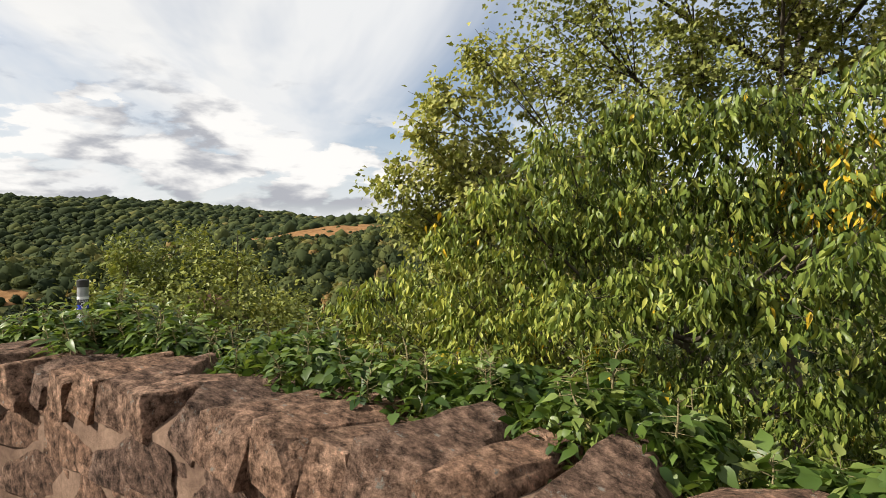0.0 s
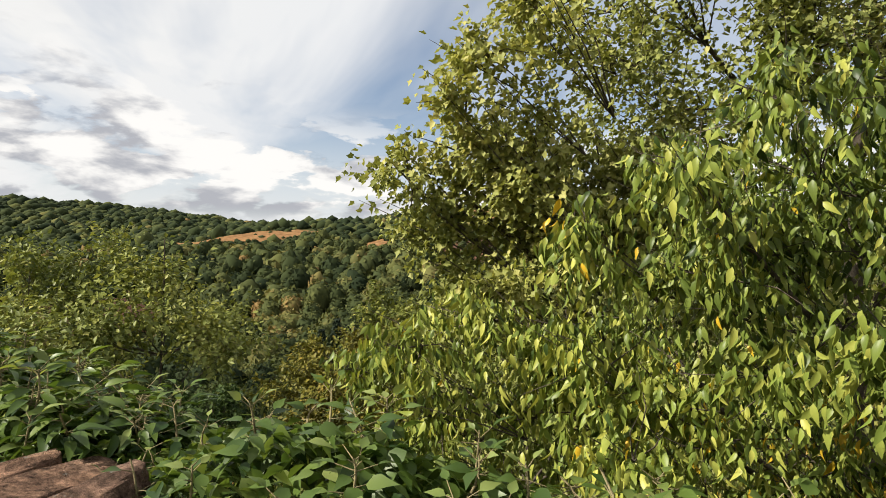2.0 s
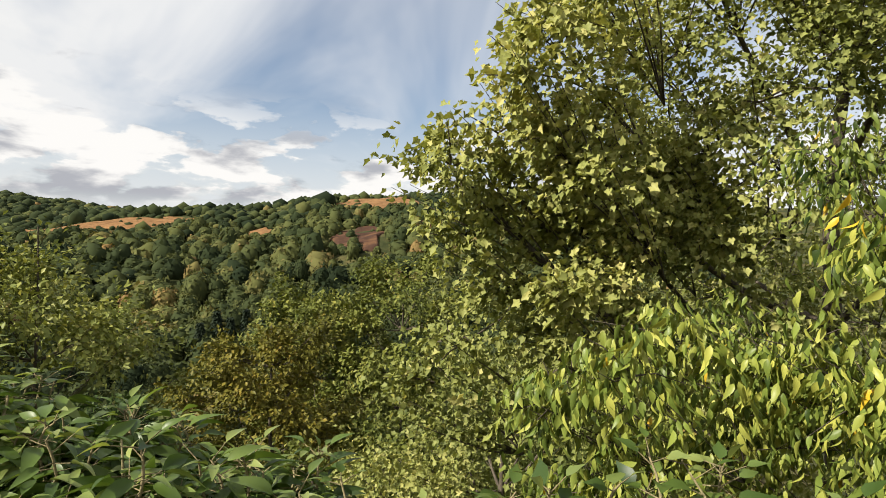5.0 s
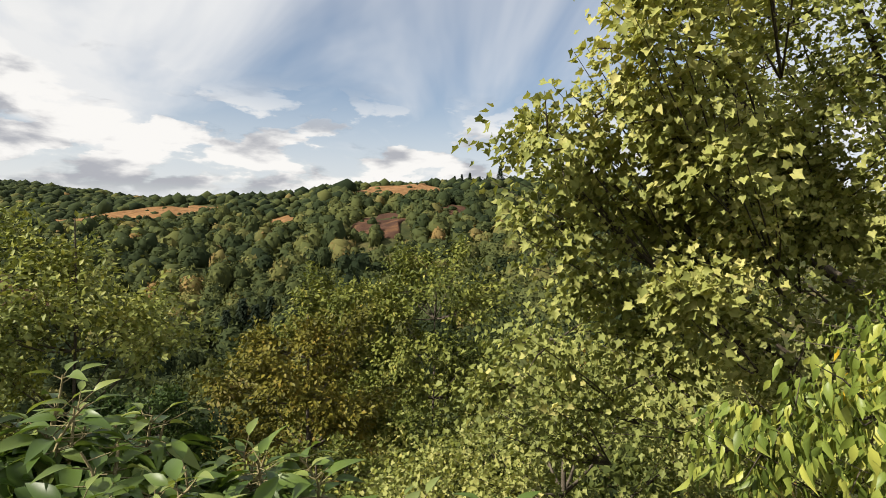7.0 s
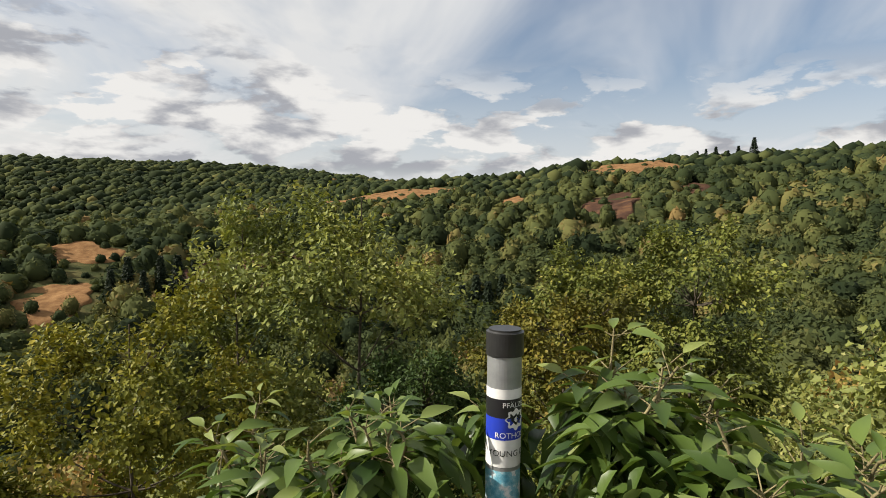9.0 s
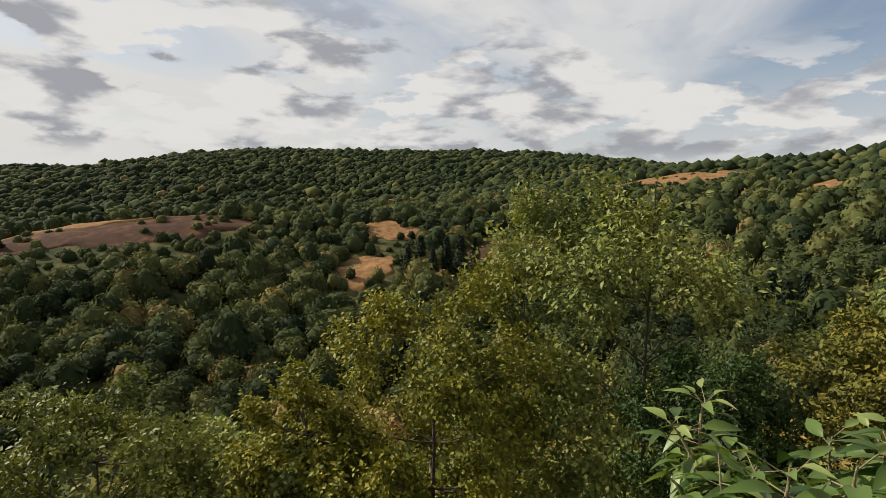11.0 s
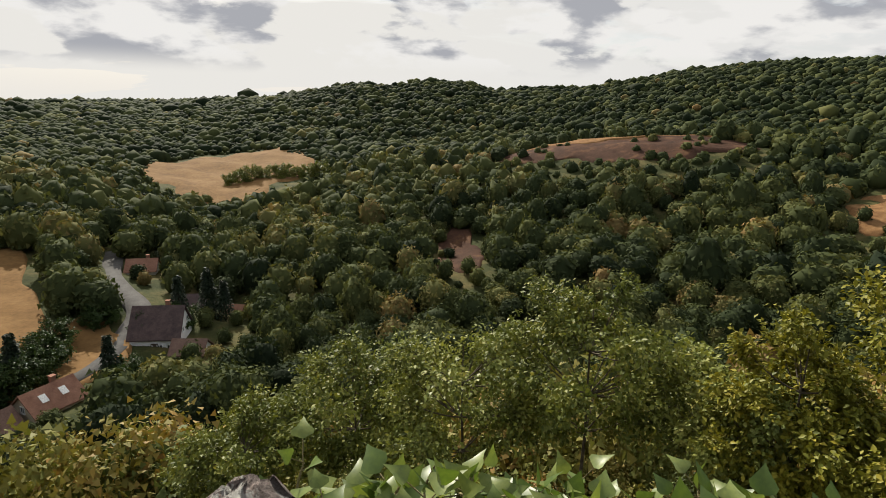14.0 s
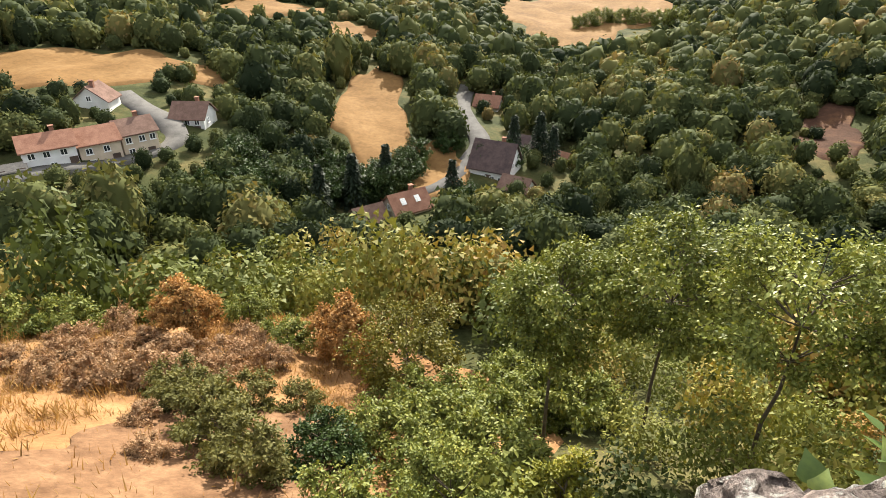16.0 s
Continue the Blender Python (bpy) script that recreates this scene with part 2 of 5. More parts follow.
# ---------------------------------------------------------------- mesh tools
def mesh_from(name, verts, faces, mat, tone=None, smooth=False):
    """A mesh from an (n, 3) array of places and an (m, 3) or (m, 4) array of faces."""
    me = bpy.data.meshes.new(name)
    verts, faces = np.asarray(verts, dtype=np.float32), np.asarray(faces, dtype=np.int32)
    k = faces.shape[1]
    me.vertices.add(len(verts))
    me.vertices.foreach_set("co", verts.ravel())
    me.loops.add(faces.size)
    me.loops.foreach_set("vertex_index", faces.ravel())
    me.polygons.add(len(faces))
    me.polygons.foreach_set("loop_start", np.arange(0, faces.size, k, dtype=np.int32))
    if smooth:
        me.polygons.foreach_set("use_smooth", np.ones(len(faces), dtype=bool))
    if tone is not None:
        at = me.attributes.new("tone", "FLOAT", "POINT")
        at.data.foreach_set("value", np.asarray(tone, dtype=np.float32))
    me.update(calc_edges=True)
    me.materials.append(mat)
    return me


def part(name, bm, mat=None, parent=None, label=""):
    """Links a bmesh, or a mesh, as one object under its thing."""
    if isinstance(bm, bmesh.types.BMesh):
        me = bpy.data.meshes.new(name)
        bm.to_mesh(me)
        bm.free()
        me.materials.append(mat)
    else:
        me = bm
    ob = new(name, me)
    if parent:
        ob.parent = parent
    return tagged(ob, label)


def thing(name, place, label, category, group="", kind=""):
    ob = new(name)
    ob.location = place
    ob.empty_display_size = 0.1
    return tagged(ob, label, category, group, kind)


class Heap:
    """Gathers triangles of many pieces for one mesh."""
    def __init__(self):
        self.v, self.f, self.t, self.n = [], [], [], 0

    def add(self, verts, faces, tone=0.5):
        verts = np.asarray(verts, dtype=float)
        self.v.append(verts)
        self.f.append(np.asarray(faces) + self.n)
        self.t.append(np.broadcast_to(np.asarray(tone, dtype=float), (len(verts),)))
        self.n += len(verts)

    def mesh(self, name, mat, smooth=False):
        return mesh_from(name, np.concatenate(self.v), np.concatenate(self.f), mat, np.concatenate(self.t), smooth)


def tube(heap, pts, radii, sides=5):
    """A tapered branch along a line."""
    pts, radii = np.asarray(pts, dtype=float), np.asarray(radii, dtype=float)
    d = np.gradient(pts, axis=0)
    d /= np.linalg.norm(d, axis=1)[:, None] + 1e-9
    ref = np.array([0.31, 0.17, 0.93]) if abs(d[0][2]) < 0.9 else np.array([0.95, 0.3, 0.1])
    u = np.cross(d, ref)
    u /= np.linalg.norm(u, axis=1)[:, None] + 1e-9
    w = np.cross(d, u)
    a = np.linspace(0, 2 * np.pi, sides, endpoint=False)
    ring = pts[:, None] + radii[:, None, None] * (np.cos(a)[None, :, None] * u[:, None] + np.sin(a)[None, :, None] * w[:, None])
    f = []
    for i in range(len(pts) - 1):
        for j in range(sides):
            p, q = i * sides + j, i * sides + (j + 1) % sides
            f += [(p, q, q + sides), (p, q + sides, p + sides)]
    heap.add(ring.reshape(-1, 3), f)


def leaf_shape(widths, fold=0.25, curl=0.15):
    """A leaf along +y of length 1 with half widths from stalk to tip, folded on its midrib and bent down; normal +z."""
    n = len(widths)
    s = np.linspace(0, 1, n)
    mid = np.stack([0 * s, s, -curl * s ** 2], 1)
    lft = np.stack([-np.array(widths), s - 0.06 * np.sin(np.pi * s), -curl * s ** 2 + fold * np.array(widths)], 1)
    rgt = lft * [-1, 1, 1]
    v, f = np.concatenate([mid, lft, rgt]), []
    for i in range(n - 1):
        for side, order in ((n, 1), (2 * n, -1)):
            quad = [i, i + 1, side + i + 1, side + i][::order]
            if widths[i + 1] < 1e-4:
                tri = [[i, i + 1, side + i][::order]]
            elif widths[i] < 1e-4:
                tri = [[i, i + 1, side + i + 1][::order]]
            else:
                tri = [[quad[0], quad[1], quad[2]], [quad[0], quad[2], quad[3]]]
            f += tri
    return v, np.array(f)


def lobed_shape(radii, fold=0.2):
    """A leaf with lobes: a fan about a point near its stalk."""
    n = len(radii)
    a = np.linspace(-np.pi * 0.46, np.pi * 1.46, n)
    pts = np.stack([np.cos(a) * radii, 0.42 + np.sin(a) * radii, fold * np.abs(np.cos(a) * radii)], 1)
    v = np.concatenate([[[0, 0.38, 0]], pts])
    return v, np.array([(0, i, i + 1) for i in range(1, n)])


OVATE = leaf_shape([0.0, 0.15, 0.18, 0.10, 0.0], 0.5, 0.45)
POINTED = leaf_shape([0.0, 0.13, 0.19, 0.17, 0.10, 0.0], 0.55, 0.45)
IVY = leaf_shape([0.0, 0.24, 0.28, 0.13, 0.0], 0.25, 0.3)
MAPLE = lobed_shape(np.array([0.20, 0.36, 0.29, 0.46, 0.36, 0.64, 0.36, 0.46, 0.29, 0.36, 0.20]), 0.6)
RHOMB = (np.array([[0, 0, 0], [-0.3, 0.45, 0.08], [0, 1, -0.1], [0.3, 0.45, 0.08]]), np.array([(0, 2, 1), (0, 3, 2)]))


TUFT = (np.array([[-0.5, 0, 0], [0.5, 0.1, 0.1], [0.05, 1, -0.1]]), np.array([(0, 1, 2)]))
BLADE = leaf_shape([0.035, 0.03, 0.0], 0.2, 0.3)


def unit(v):
    return v / (np.linalg.norm(v, axis=-1, keepdims=True) + 1e-9)


def leaves(heap, shape, at, axis, normal, size, tone):
    """Copies of a leaf shape at many places: its length along axis, its face towards normal."""
    sv, sf = shape
    y = unit(axis)
    x = unit(np.cross(y, normal))
    z = np.cross(x, y)
    v = at[:, None] + size[:, None, None] * (sv[None, :, 0:1] * x[:, None] + sv[None, :, 1:2] * y[:, None] + sv[None, :, 2:3] * z[:, None])
    f = sf[None] + (np.arange(len(at)) * len(sv))[:, None, None]
    heap.add(v.reshape(-1, 3), f.reshape(-1, 3), np.repeat(tone, len(sv)))


# ---------------------------------------------------------------- the lie of the land
HUB = np.array([-2.0, 2.0])
REACH = (0.0, 4.0, 10.0, 30.0, 60.0, 100.0, 170.0, 280.0, 430.0, 700.0, 1500.0)
NORTH_SLOPES = {
    -60: (-1, -2, -4, -8, -12, -14, -8, 8, 25, 45, 60), -25: (-1, -2.5, -5, -11, -18, -22, -16, 6, 27, 36, 60),
    -10: (-1, -2.5, -6, -13, -21, -26, -20, 9, 26, 38, 60), 5: (-1, -2.5, -6, -15, -24, -31, -28, -10, 10, 34, 52),
    25: (-1, -2.5, -7, -16, -27, -35, -31, -12, 6, 42, 60)}
WEST_SLOPES = {
    45: (-1, -3, -8, -17, -30, -40, -35, -15, -3, 38, 60), 62: (-1, -3, -9, -18, -32, -43, -38, -12, -8, 29, 78),
    75: (-1, -3, -10, -19, -33, -45, -40, -25, -21, 14, 62), 84: (-1, -3, -10, -19, -33, -45, -42, -32, -25, 10, 68), 92: (-1, -3, -11, -20, -34, -46, -44, -39, -29, 2, 34),
    100: (-1, -3.5, -12, -20, -35, -45, -44, -43, -35, -6, 22), 112: (-1, -4, -12, -20, -34, -45, -39, -35, -32, -24, -4)}
SOUTH_SLOPES = {
    125: (-1, -4.5, -11.5, -19, -34, -43, -36, -30, -27, -20, 2), 140: (-1, -4.5, -10.5, -17.2, -34, -36, -30, -26, -18, 10, 40),
    170: (-1, -3, -7, -12, -25, -30, -24, -10, 10, 40, 60), 235: (-1, -1, -2, -6, -12, -14, -8, 8, 25, 45, 60)}


# the far slopes, in degrees above the eye: bearing, the foreland at 280 m, the land at 430 m, the ridge at 700 m, the distance at 1500 m
RIDGES = [
    (-60, 1.2, 3, 3.4, 2), (-30, 1, 5.1, 3.8, 2), (-24, 1, 4.9, 3.6, 2), (-18, 1.3, 4.8, 3.5, 2), (-12, 1.5, 4.55, 3.4, 2), (-6, 0.6, 4.2, 3.2, 1.9),
    (-2, -0.6, 3.2, 2.9, 1.8), (4, -1.4, 2.9, 2.5, 1.6), (9, -1.5, 2.2, 2.4, 1.4), (12, -1.4, 1.7, 2.6, 1.4), (17, -1.6, 1, 3.2, 1.6), (23, -1.9, 0.5, 3.75, 2), (30, -2.2, -0.2, 3.85, 2.2), (36, -2.6, -1, 3.8, 2.2),
    (44, -3, -2.4, 3.7, 2.2), (50, -2.7, -2.9, 3.65, 2.2), (56, -2.6, -2.9, 3.1, 2), (61, -2.7, -3, 2.2, 1.4), (65, -3.3, -3.3, 1.45, 0.9), (71, -4.5, -4, 1.35, 0.7), (74, -5.3, -4.1, 1.05, 0.5),
    (76.5, -5.9, -4.1, 1.85, 0.8), (80.5, -6.7, -4.1, 1.9, 0.8), (84, -7.3, -4, 1.4, 0.6), (87, -7.8, -4, 1.6, 0.6), (94, -8.4, -4.2, 0.15, -0.2), (100, -8.9, -4.8, -0.9, -0.2), (104, -8.4, -4.7, -1.6, -0.4), (108, -7.9, -4.5, -2, -0.4),
    (116, -7.1, -4.3, -2.4, -0.6), (125, -6.3, -3.9, -2.2, -0.5), (134, -6, -3.2, -1.8, -0.4), (142, -5.5, -2.6, -1.3, -0.2), (170, -2.4, 1.1, 3.2, 2), (235, 1.2, 3, 3.4, 2)]


def land_rows():
    """Heights at each reach, for each bearing of the tables of slopes and ridges."""
    slopes = {**NORTH_SLOPES, **WEST_SLOPES, **SOUTH_SLOPES}
    old = sorted(slopes)
    near = np.array([slopes[k] for k in old], dtype=float)
    far = np.array(RIDGES, dtype=float)
    keys = sorted(set(old) | set(far[:, 0]))
    rows = np.stack([np.interp(keys, old, near[:, j]) for j in range(len(REACH))], 1)
    for j, reach in enumerate(REACH[7:]):
        rows[:, 7 + j] = 1.6 + reach * np.tan(np.radians(np.interp(keys, far[:, 0], far[:, j + 1])))
    return np.concatenate([keys, [keys[0] + 360]]), np.concatenate([rows, rows[:1]])


LAND_KEYS, LAND_ROWS = land_rows()


def land_height(x, y):
    """Height of the ground at places given as arrays."""
    keys, rows = LAND_KEYS, LAND_ROWS
    dx, dy = np.asarray(x) - HUB[0], np.asarray(y) - HUB[1]
    d = np.hypot(dx, dy)
    b = (np.degrees(np.arctan2(-dx, dy)) - keys[0]) % 360 + keys[0]
    i = np.clip(np.searchsorted(keys, b, "right") - 1, 0, len(keys) - 2)
    lo, hi = keys[i], keys[i + 1]
    s = (b - lo) / (hi - lo)
    s = s * s * (3 - 2 * s) * 0.5 + s * 0.5
    r = np.log(np.array(REACH) + 6)
    u = np.log(d + 6)
    j = np.clip(np.searchsorted(r, u, "right") - 1, 0, len(r) - 2)
    w = np.clip((u - r[j]) / (r[j + 1] - r[j]), 0, 1)
    w = w * w * (3 - 2 * w) * 0.35 + w * 0.65
    z = (rows[i, j] * (1 - w) + rows[i, j + 1] * w) * (1 - s) + (rows[i + 1, j] * (1 - w) + rows[i + 1, j + 1] * w) * s
    wave = np.sin(x * 0.071 + 1.3) * np.cos(y * 0.063) + 0.6 * np.sin(x * 0.17 - y * 0.13) + 0.4 * np.sin(y * 0.31 + 0.7 * np.sin(x * 0.23))
    return z + wave * np.clip(d / 60, 0.05, 1) * 0.9


def land_z(x, y):
    return float(land_height(np.array([float(x)]), np.array([float(y)]))[0])


def spot(bearing, dist, eye=HUB):
    """The place at a bearing (degrees left of the y axis) and a distance."""
    return eye[0] - math.sin(radians(bearing)) * dist, eye[1] + math.cos(radians(bearing)) * dist


def build_ground():
    nb, nr = 420, 150
    b = np.linspace(0, 2 * np.pi, nb, endpoint=False)
    d = np.concatenate([[0.0], np.geomspace(1.0, 4800, nr - 1)])
    X = HUB[0] - np.sin(b)[None] * d[:, None]
    Y = HUB[1] + np.cos(b)[None] * d[:, None]
    v = np.stack([X, Y, land_height(X, Y)], 2).reshape(-1, 3)
    f = [(i * nb + j, (i + 1) * nb + j, (i + 1) * nb + (j + 1) % nb, i * nb + (j + 1) % nb) for i in range(nr - 1) for j in range(nb)]
    tagged(part("ground", mesh_from("ground", v, np.array(f), EARTH, smooth=True), None), "hilly valley ground of dark soil and scrub", "ground", kind="structure")


build_ground()

# open land: bearing, distance, half length along the view, half width across it, kind
FIELDS = [
    ("stubble_field", 118.5, 150, 36, 11, STUBBLE, "dry golden meadow strip between trees"), ("stubble_field", 112.6, 118, 15, 7, STUBBLE, "small dry golden meadow beside the village road"),
    ("stubble_field", 98.5, 350, 80, 46, STUBBLE, "large curved golden stubble field on the far slope"), ("stubble_field", 120, 240, 24, 11, STUBBLE, "dry golden meadow on the valley side"),
    ("stubble_field", 144, 178, 22, 36, STUBBLE, "broad golden field above the houses"), ("stubble_field", 127, 290, 30, 24, STUBBLE, "distant golden field between woods"),
    ("stubble_field", 122, 800, 60, 60, STUBBLE, "far golden field in the haze"), ("dry_meadow", 40.5, 205, 14, 12, DRY, "dry orange clearing among the trees"),
    ("dry_meadow", 38.5, 252, 14, 12, DRY, "upper dry orange clearing in the woods"), ("dry_meadow", -0.6, 330, 14, 8, DRY, "small dry clearing on the hillside"), ("dry_meadow", 11.5, 395, 22, 46, DRY, "long strip of dry grass on the ridge"),
    ("dry_meadow", -11.5, 398, 36, 31, DRY, "dry orange hilltop heath"), ("heath", -10.2, 268, 36, 13, HEATH, "reddish brown heath slope"),
    ("heath", 62, 262, 20, 52, HEATH, "dark reddish rocky heath ridge"), ("dry_meadow", 63, 288, 10, 44, DRY, "dry grass along the top of the heath ridge"),
    ("heath", 77, 165, 20, 8, HEATH, "bare reddish scree on the wooded slope"), ("dry_meadow", 141, 21, 14, 15, DRY, "steep dry orange grass slope below the wall"),
    ("heath", -17.4, 300, 14, 9, HEATH, "small patch of reddish heath"), ("heath", 25, 215, 20, 26, HEATH, "dark brown scrub slope"), ("bare_path", 143, 15, 4.5, 6, DUST, "bare trodden path across the dry slope")]


def in_field(x, y, grow=1.0, front=0.0):
    """Whether places lie in open land, or within that many metres before it as seen from the wall."""
    hit = np.zeros(np.shape(x), dtype=bool)
    for _, b, d, la, lc, _, _ in FIELDS:
        cx, cy = spot(b, d)
        s, c = math.sin(radians(b)), math.cos(radians(b))
        u, w = -(x - cx) * s + (y - cy) * c, (x - cx) * c + (y - cy) * s
        if front and d > 40:
            u = np.where(u < 0, np.minimum(u + front, 0), u)
        hit |= (u / (la * grow)) ** 2 + (w / (lc * grow)) ** 2 < 1
    return hit


def build_fields():
    rng = np.random.default_rng(5)
    for name, b, d, la, lc, mat, label in FIELDS:
        cx, cy = spot(b, d)
        s, c = math.sin(radians(b)), math.cos(radians(b))
        rings, spokes = 14, 48
        a = np.linspace(0, 2 * np.pi, spokes, endpoint=False)
        edge = 1 + 0.16 * np.sin(2 * a + rng.uniform(0, 6)) + 0.13 * np.sin(3 * a + rng.uniform(0, 6)) + 0.10 * np.sin(5 * a + rng.uniform(0, 6)) + 0.06 * np.sin(9 * a + rng.uniform(0, 6))
        q = np.linspace(0, 1, rings)[:, None] * edge[None]
        u, w = q * np.sin(a)[None] * la, q * np.cos(a)[None] * lc
        X, Y = cx - u * s + w * c, cy + u * c + w * s
        lift = np.where(np.linspace(0, 1, rings)[:, None] > 0.99, -0.5, 0.12 + d * 0.002 + (0.1 if name == "bare_path" else 0)) + 0 * X
        v = np.stack([X, Y, land_height(X, Y) + lift], 2).reshape(-1, 3)
        f = [(i * spokes + j, i * spokes + (j + 1) % spokes, (i + 1) * spokes + (j + 1) % spokes, (i + 1) * spokes + j) for i in range(rings - 1) for j in range(spokes)]
        tagged(part(name, mesh_from(name, v, np.array(f), mat, smooth=True)), label, "field", kind="structure")


build_fields()


# ---------------------------------------------------------------- parapet wall
WALL_TOP = 1.06
INNER = [(2.35, -0.36), (0.9, 0.70), (-0.42, 1.66), (-1.35, 2.30), (-2.05, 2.78), (-2.45, 2.85), (-2.80, 2.60), (-3.00, 2.20), (-3.08, 1.75), (-2.90, 1.20), (-2.50, 0.50), (-2.30, -1.6)]
THICK = 0.46


def fallen(q):
    """How far the wall's top has crumbled at places along it."""
    q = np.asarray(q)
    return np.where(q[..., 0] < -1.8, np.clip((1.86 - q[..., 1]) * 2.5, 0, 0.35), 0) + np.where(q[..., 0] < -2.6, 0.16, 0)


def wall_line(step):
    """Places along the wall's inner edge at even steps, with the way outward."""
    p = np.array(INNER)
    for _ in range(2):
        p = np.concatenate([[p[0]], np.stack([0.75 * p[:-1] + 0.25 * p[1:], 0.25 * p[:-1] + 0.75 * p[1:]], 1).reshape(-1, 2), [p[-1]]])
    seg = np.linalg.norm(np.diff(p, axis=0), axis=1)
    run = np.concatenate([[0], np.cumsum(seg)])
    s = np.arange(0, run[-1], step)
    q = np.stack([np.interp(s, run, p[:, 0]), np.interp(s, run, p[:, 1])], 1)
    d = unit(np.gradient(q, axis=0))
    return s, q, d, np.stack([d[:, 1], -d[:, 0]], 1)


def build_wall():
    s, q, d, o = wall_line(0.12)
    cross = [(0.008, 0.0), (0.008, WALL_TOP - 0.14), (0.10, WALL_TOP - 0.07), (THICK - 0.08, WALL_TOP - 0.07), (THICK - 0.03, WALL_TOP - 0.2), (THICK + 0.12, -3.0)]
    v = np.concatenate([np.column_stack([q + o * a, h - fallen(q) * (1 if h > 0.5 else 0)]) for a, h in cross])
    n = len(q)
    f = [(k * n + i, k * n + i + 1, (k + 1) * n + i + 1, (k + 1) * n + i) for k in range(len(cross) - 1) for i in range(n - 1)]
    wall = part("wall_parapet", mesh_from("wall_parapet", v, np.array(f), MORTAR))
    return tagged(wall, "old red sandstone parapet wall with crumbling mortar", "wall", kind="structure")


def rock_mesh(name, size, rough, cuts, seed, mat, round_=0.05, chips=5):
    """A weathered stone: a block split along slanting planes, its edges worn, its faces broken by noise; origin at the middle of its foot."""
    rng = random.Random(seed)
    bm = bmesh.new()
    bmesh.ops.create_cube(bm, size=1)
    bmesh.ops.subdivide_edges(bm, edges=bm.edges, cuts=cuts, use_grid_fill=True)
    off = Vector((seed * 7.3, seed * 3.1, seed * 1.7))
    planes = []
    for _ in range(chips):
        n = Vector((rng.uniform(-1, 1), rng.uniform(-1, 1), rng.uniform(-0.1, 1.2))).normalized()
        planes.append((n, rng.uniform(0.40, 0.54)))
    for v in bm.verts:
        p = v.co.copy()
        k = max(abs(p.x), abs(p.y), abs(p.z)) * 2
        p = p.lerp(p.normalized() * 0.62, round_ * k)
        for n, far in planes:
            over = p.dot(n) - far
            if over > 0:
                p -= n * over * 0.92
        p = Vector((p.x * size[0], p.y * size[1], (p.z + 0.5) * size[2]))
        w = p * 6.0 + off
        p += Vector((noise.noise(w), noise.noise(w + Vector((9, 0, 0))), noise.noise(w + Vector((0, 9, 0))))) * rough
        if cuts > 6:
            for mul, amp in ((3.0, 0.5), (7.0, 0.28), (16.0, 0.14)):
                p += Vector((noise.noise(w * mul), noise.noise(w * mul + Vector((5, 0, 0))), noise.noise(w * mul + Vector((0, 5, 0))))) * rough * amp
        v.co = p
    me = bpy.data.meshes.new(name)
    bm.to_mesh(me)
    bm.free()
    me.materials.append(mat)
    for pl in me.polygons:
        pl.use_smooth = cuts > 12
    return me


def build_stones(wall):
    rng = random.Random(11)
    blocks = [rock_mesh("stone", (0.45 + 0.05 * (i % 4), 0.10, 0.245), 0.02, 7, i + 1, SANDSTONE) for i in range(10)]
    caps = [rock_mesh("cap_stone", (0.15 + 0.04 * (i % 4), 0.50 + 0.04 * (i % 3), 0.19), 0.009, 10, i + 21, SANDSTONE, 0.0, 3) for i in range(12)]
    greys = [rock_mesh("cap_stone", (0.42 + 0.1 * (i % 3), 0.44, 0.26), 0.04, 26, i + 41, GREYSTONE, 0.05, 12) for i in range(5)]
    s, q, d, o = wall_line(0.01)
    end = s[-1]

    def put(me, name, run, out, z, turn=0.0, tip=0.0, side=0.0):
        i = min(int(run / 0.01), len(q) - 1)
        ang = math.degrees(math.atan2(d[i][1], d[i][0]))
        ob = part(name, me, None, wall)
        ob.matrix_basis = pose(q[i][0] + o[i][0] * out, q[i][1] + o[i][1] * out, z - float(fallen(q[i])), tip, side, ang + turn)
        return ob

    for row in range(4):
        run = rng.uniform(0, 0.3)
        while run < end - 0.3:
            if q[int(run / 0.01)][1] > 1.6 or q[int(run / 0.01)][0] > -1.5 or row < 2:
                k = rng.randrange(len(blocks))
                put(blocks[k], "stone", run, 0.05, 0.01 + row * 0.215, rng.uniform(-1.5, 1.5), rng.uniform(-2, 2))
                run += 0.22 + 0.025 * (k % 4)
            run += rng.uniform(0.21, 0.27)
    for (x, y, turn, tip), seed, size in (((-3.46, 2.00, 86, 3), 61, (0.74, 0.54, 0.54)), ((-3.36, 2.50, 66, -2), 62, (0.52, 0.50, 0.36))):
        ob = part("cap_stone", rock_mesh("cap_stone", size, 0.05, 34, seed, GREYSTONE, 0.05, 10), None, wall)
        ob.matrix_basis = pose(x, y, 0.67, tip, 0, turn)
    run = 0.1
    while run < end - 0.2:
        x, y = q[int(run / 0.01)]
        if x < -2.55:
            if 1.35 < y < 2.72:
                run += 0.05
                continue
            put(rng.choice(greys), "cap_stone", run, 0.32, 0.79 + (0.13 if 1.6 < y < 2.35 else -0.02) + rng.uniform(-0.02, 0.02), rng.uniform(-14, 14), rng.uniform(-5, 5))
            run += rng.uniform(0.38, 0.46)
        else:
            k = rng.randrange(len(caps))
            put(caps[k], "cap_stone", run, 0.23 + rng.uniform(-0.03, 0.03), 0.88 + rng.uniform(-0.02, 0.03), rng.uniform(-10, 10), rng.uniform(-5, 7), rng.uniform(-20, -8))
            run += 0.15 + 0.04 * (k % 4) + rng.uniform(0.005, 0.03)



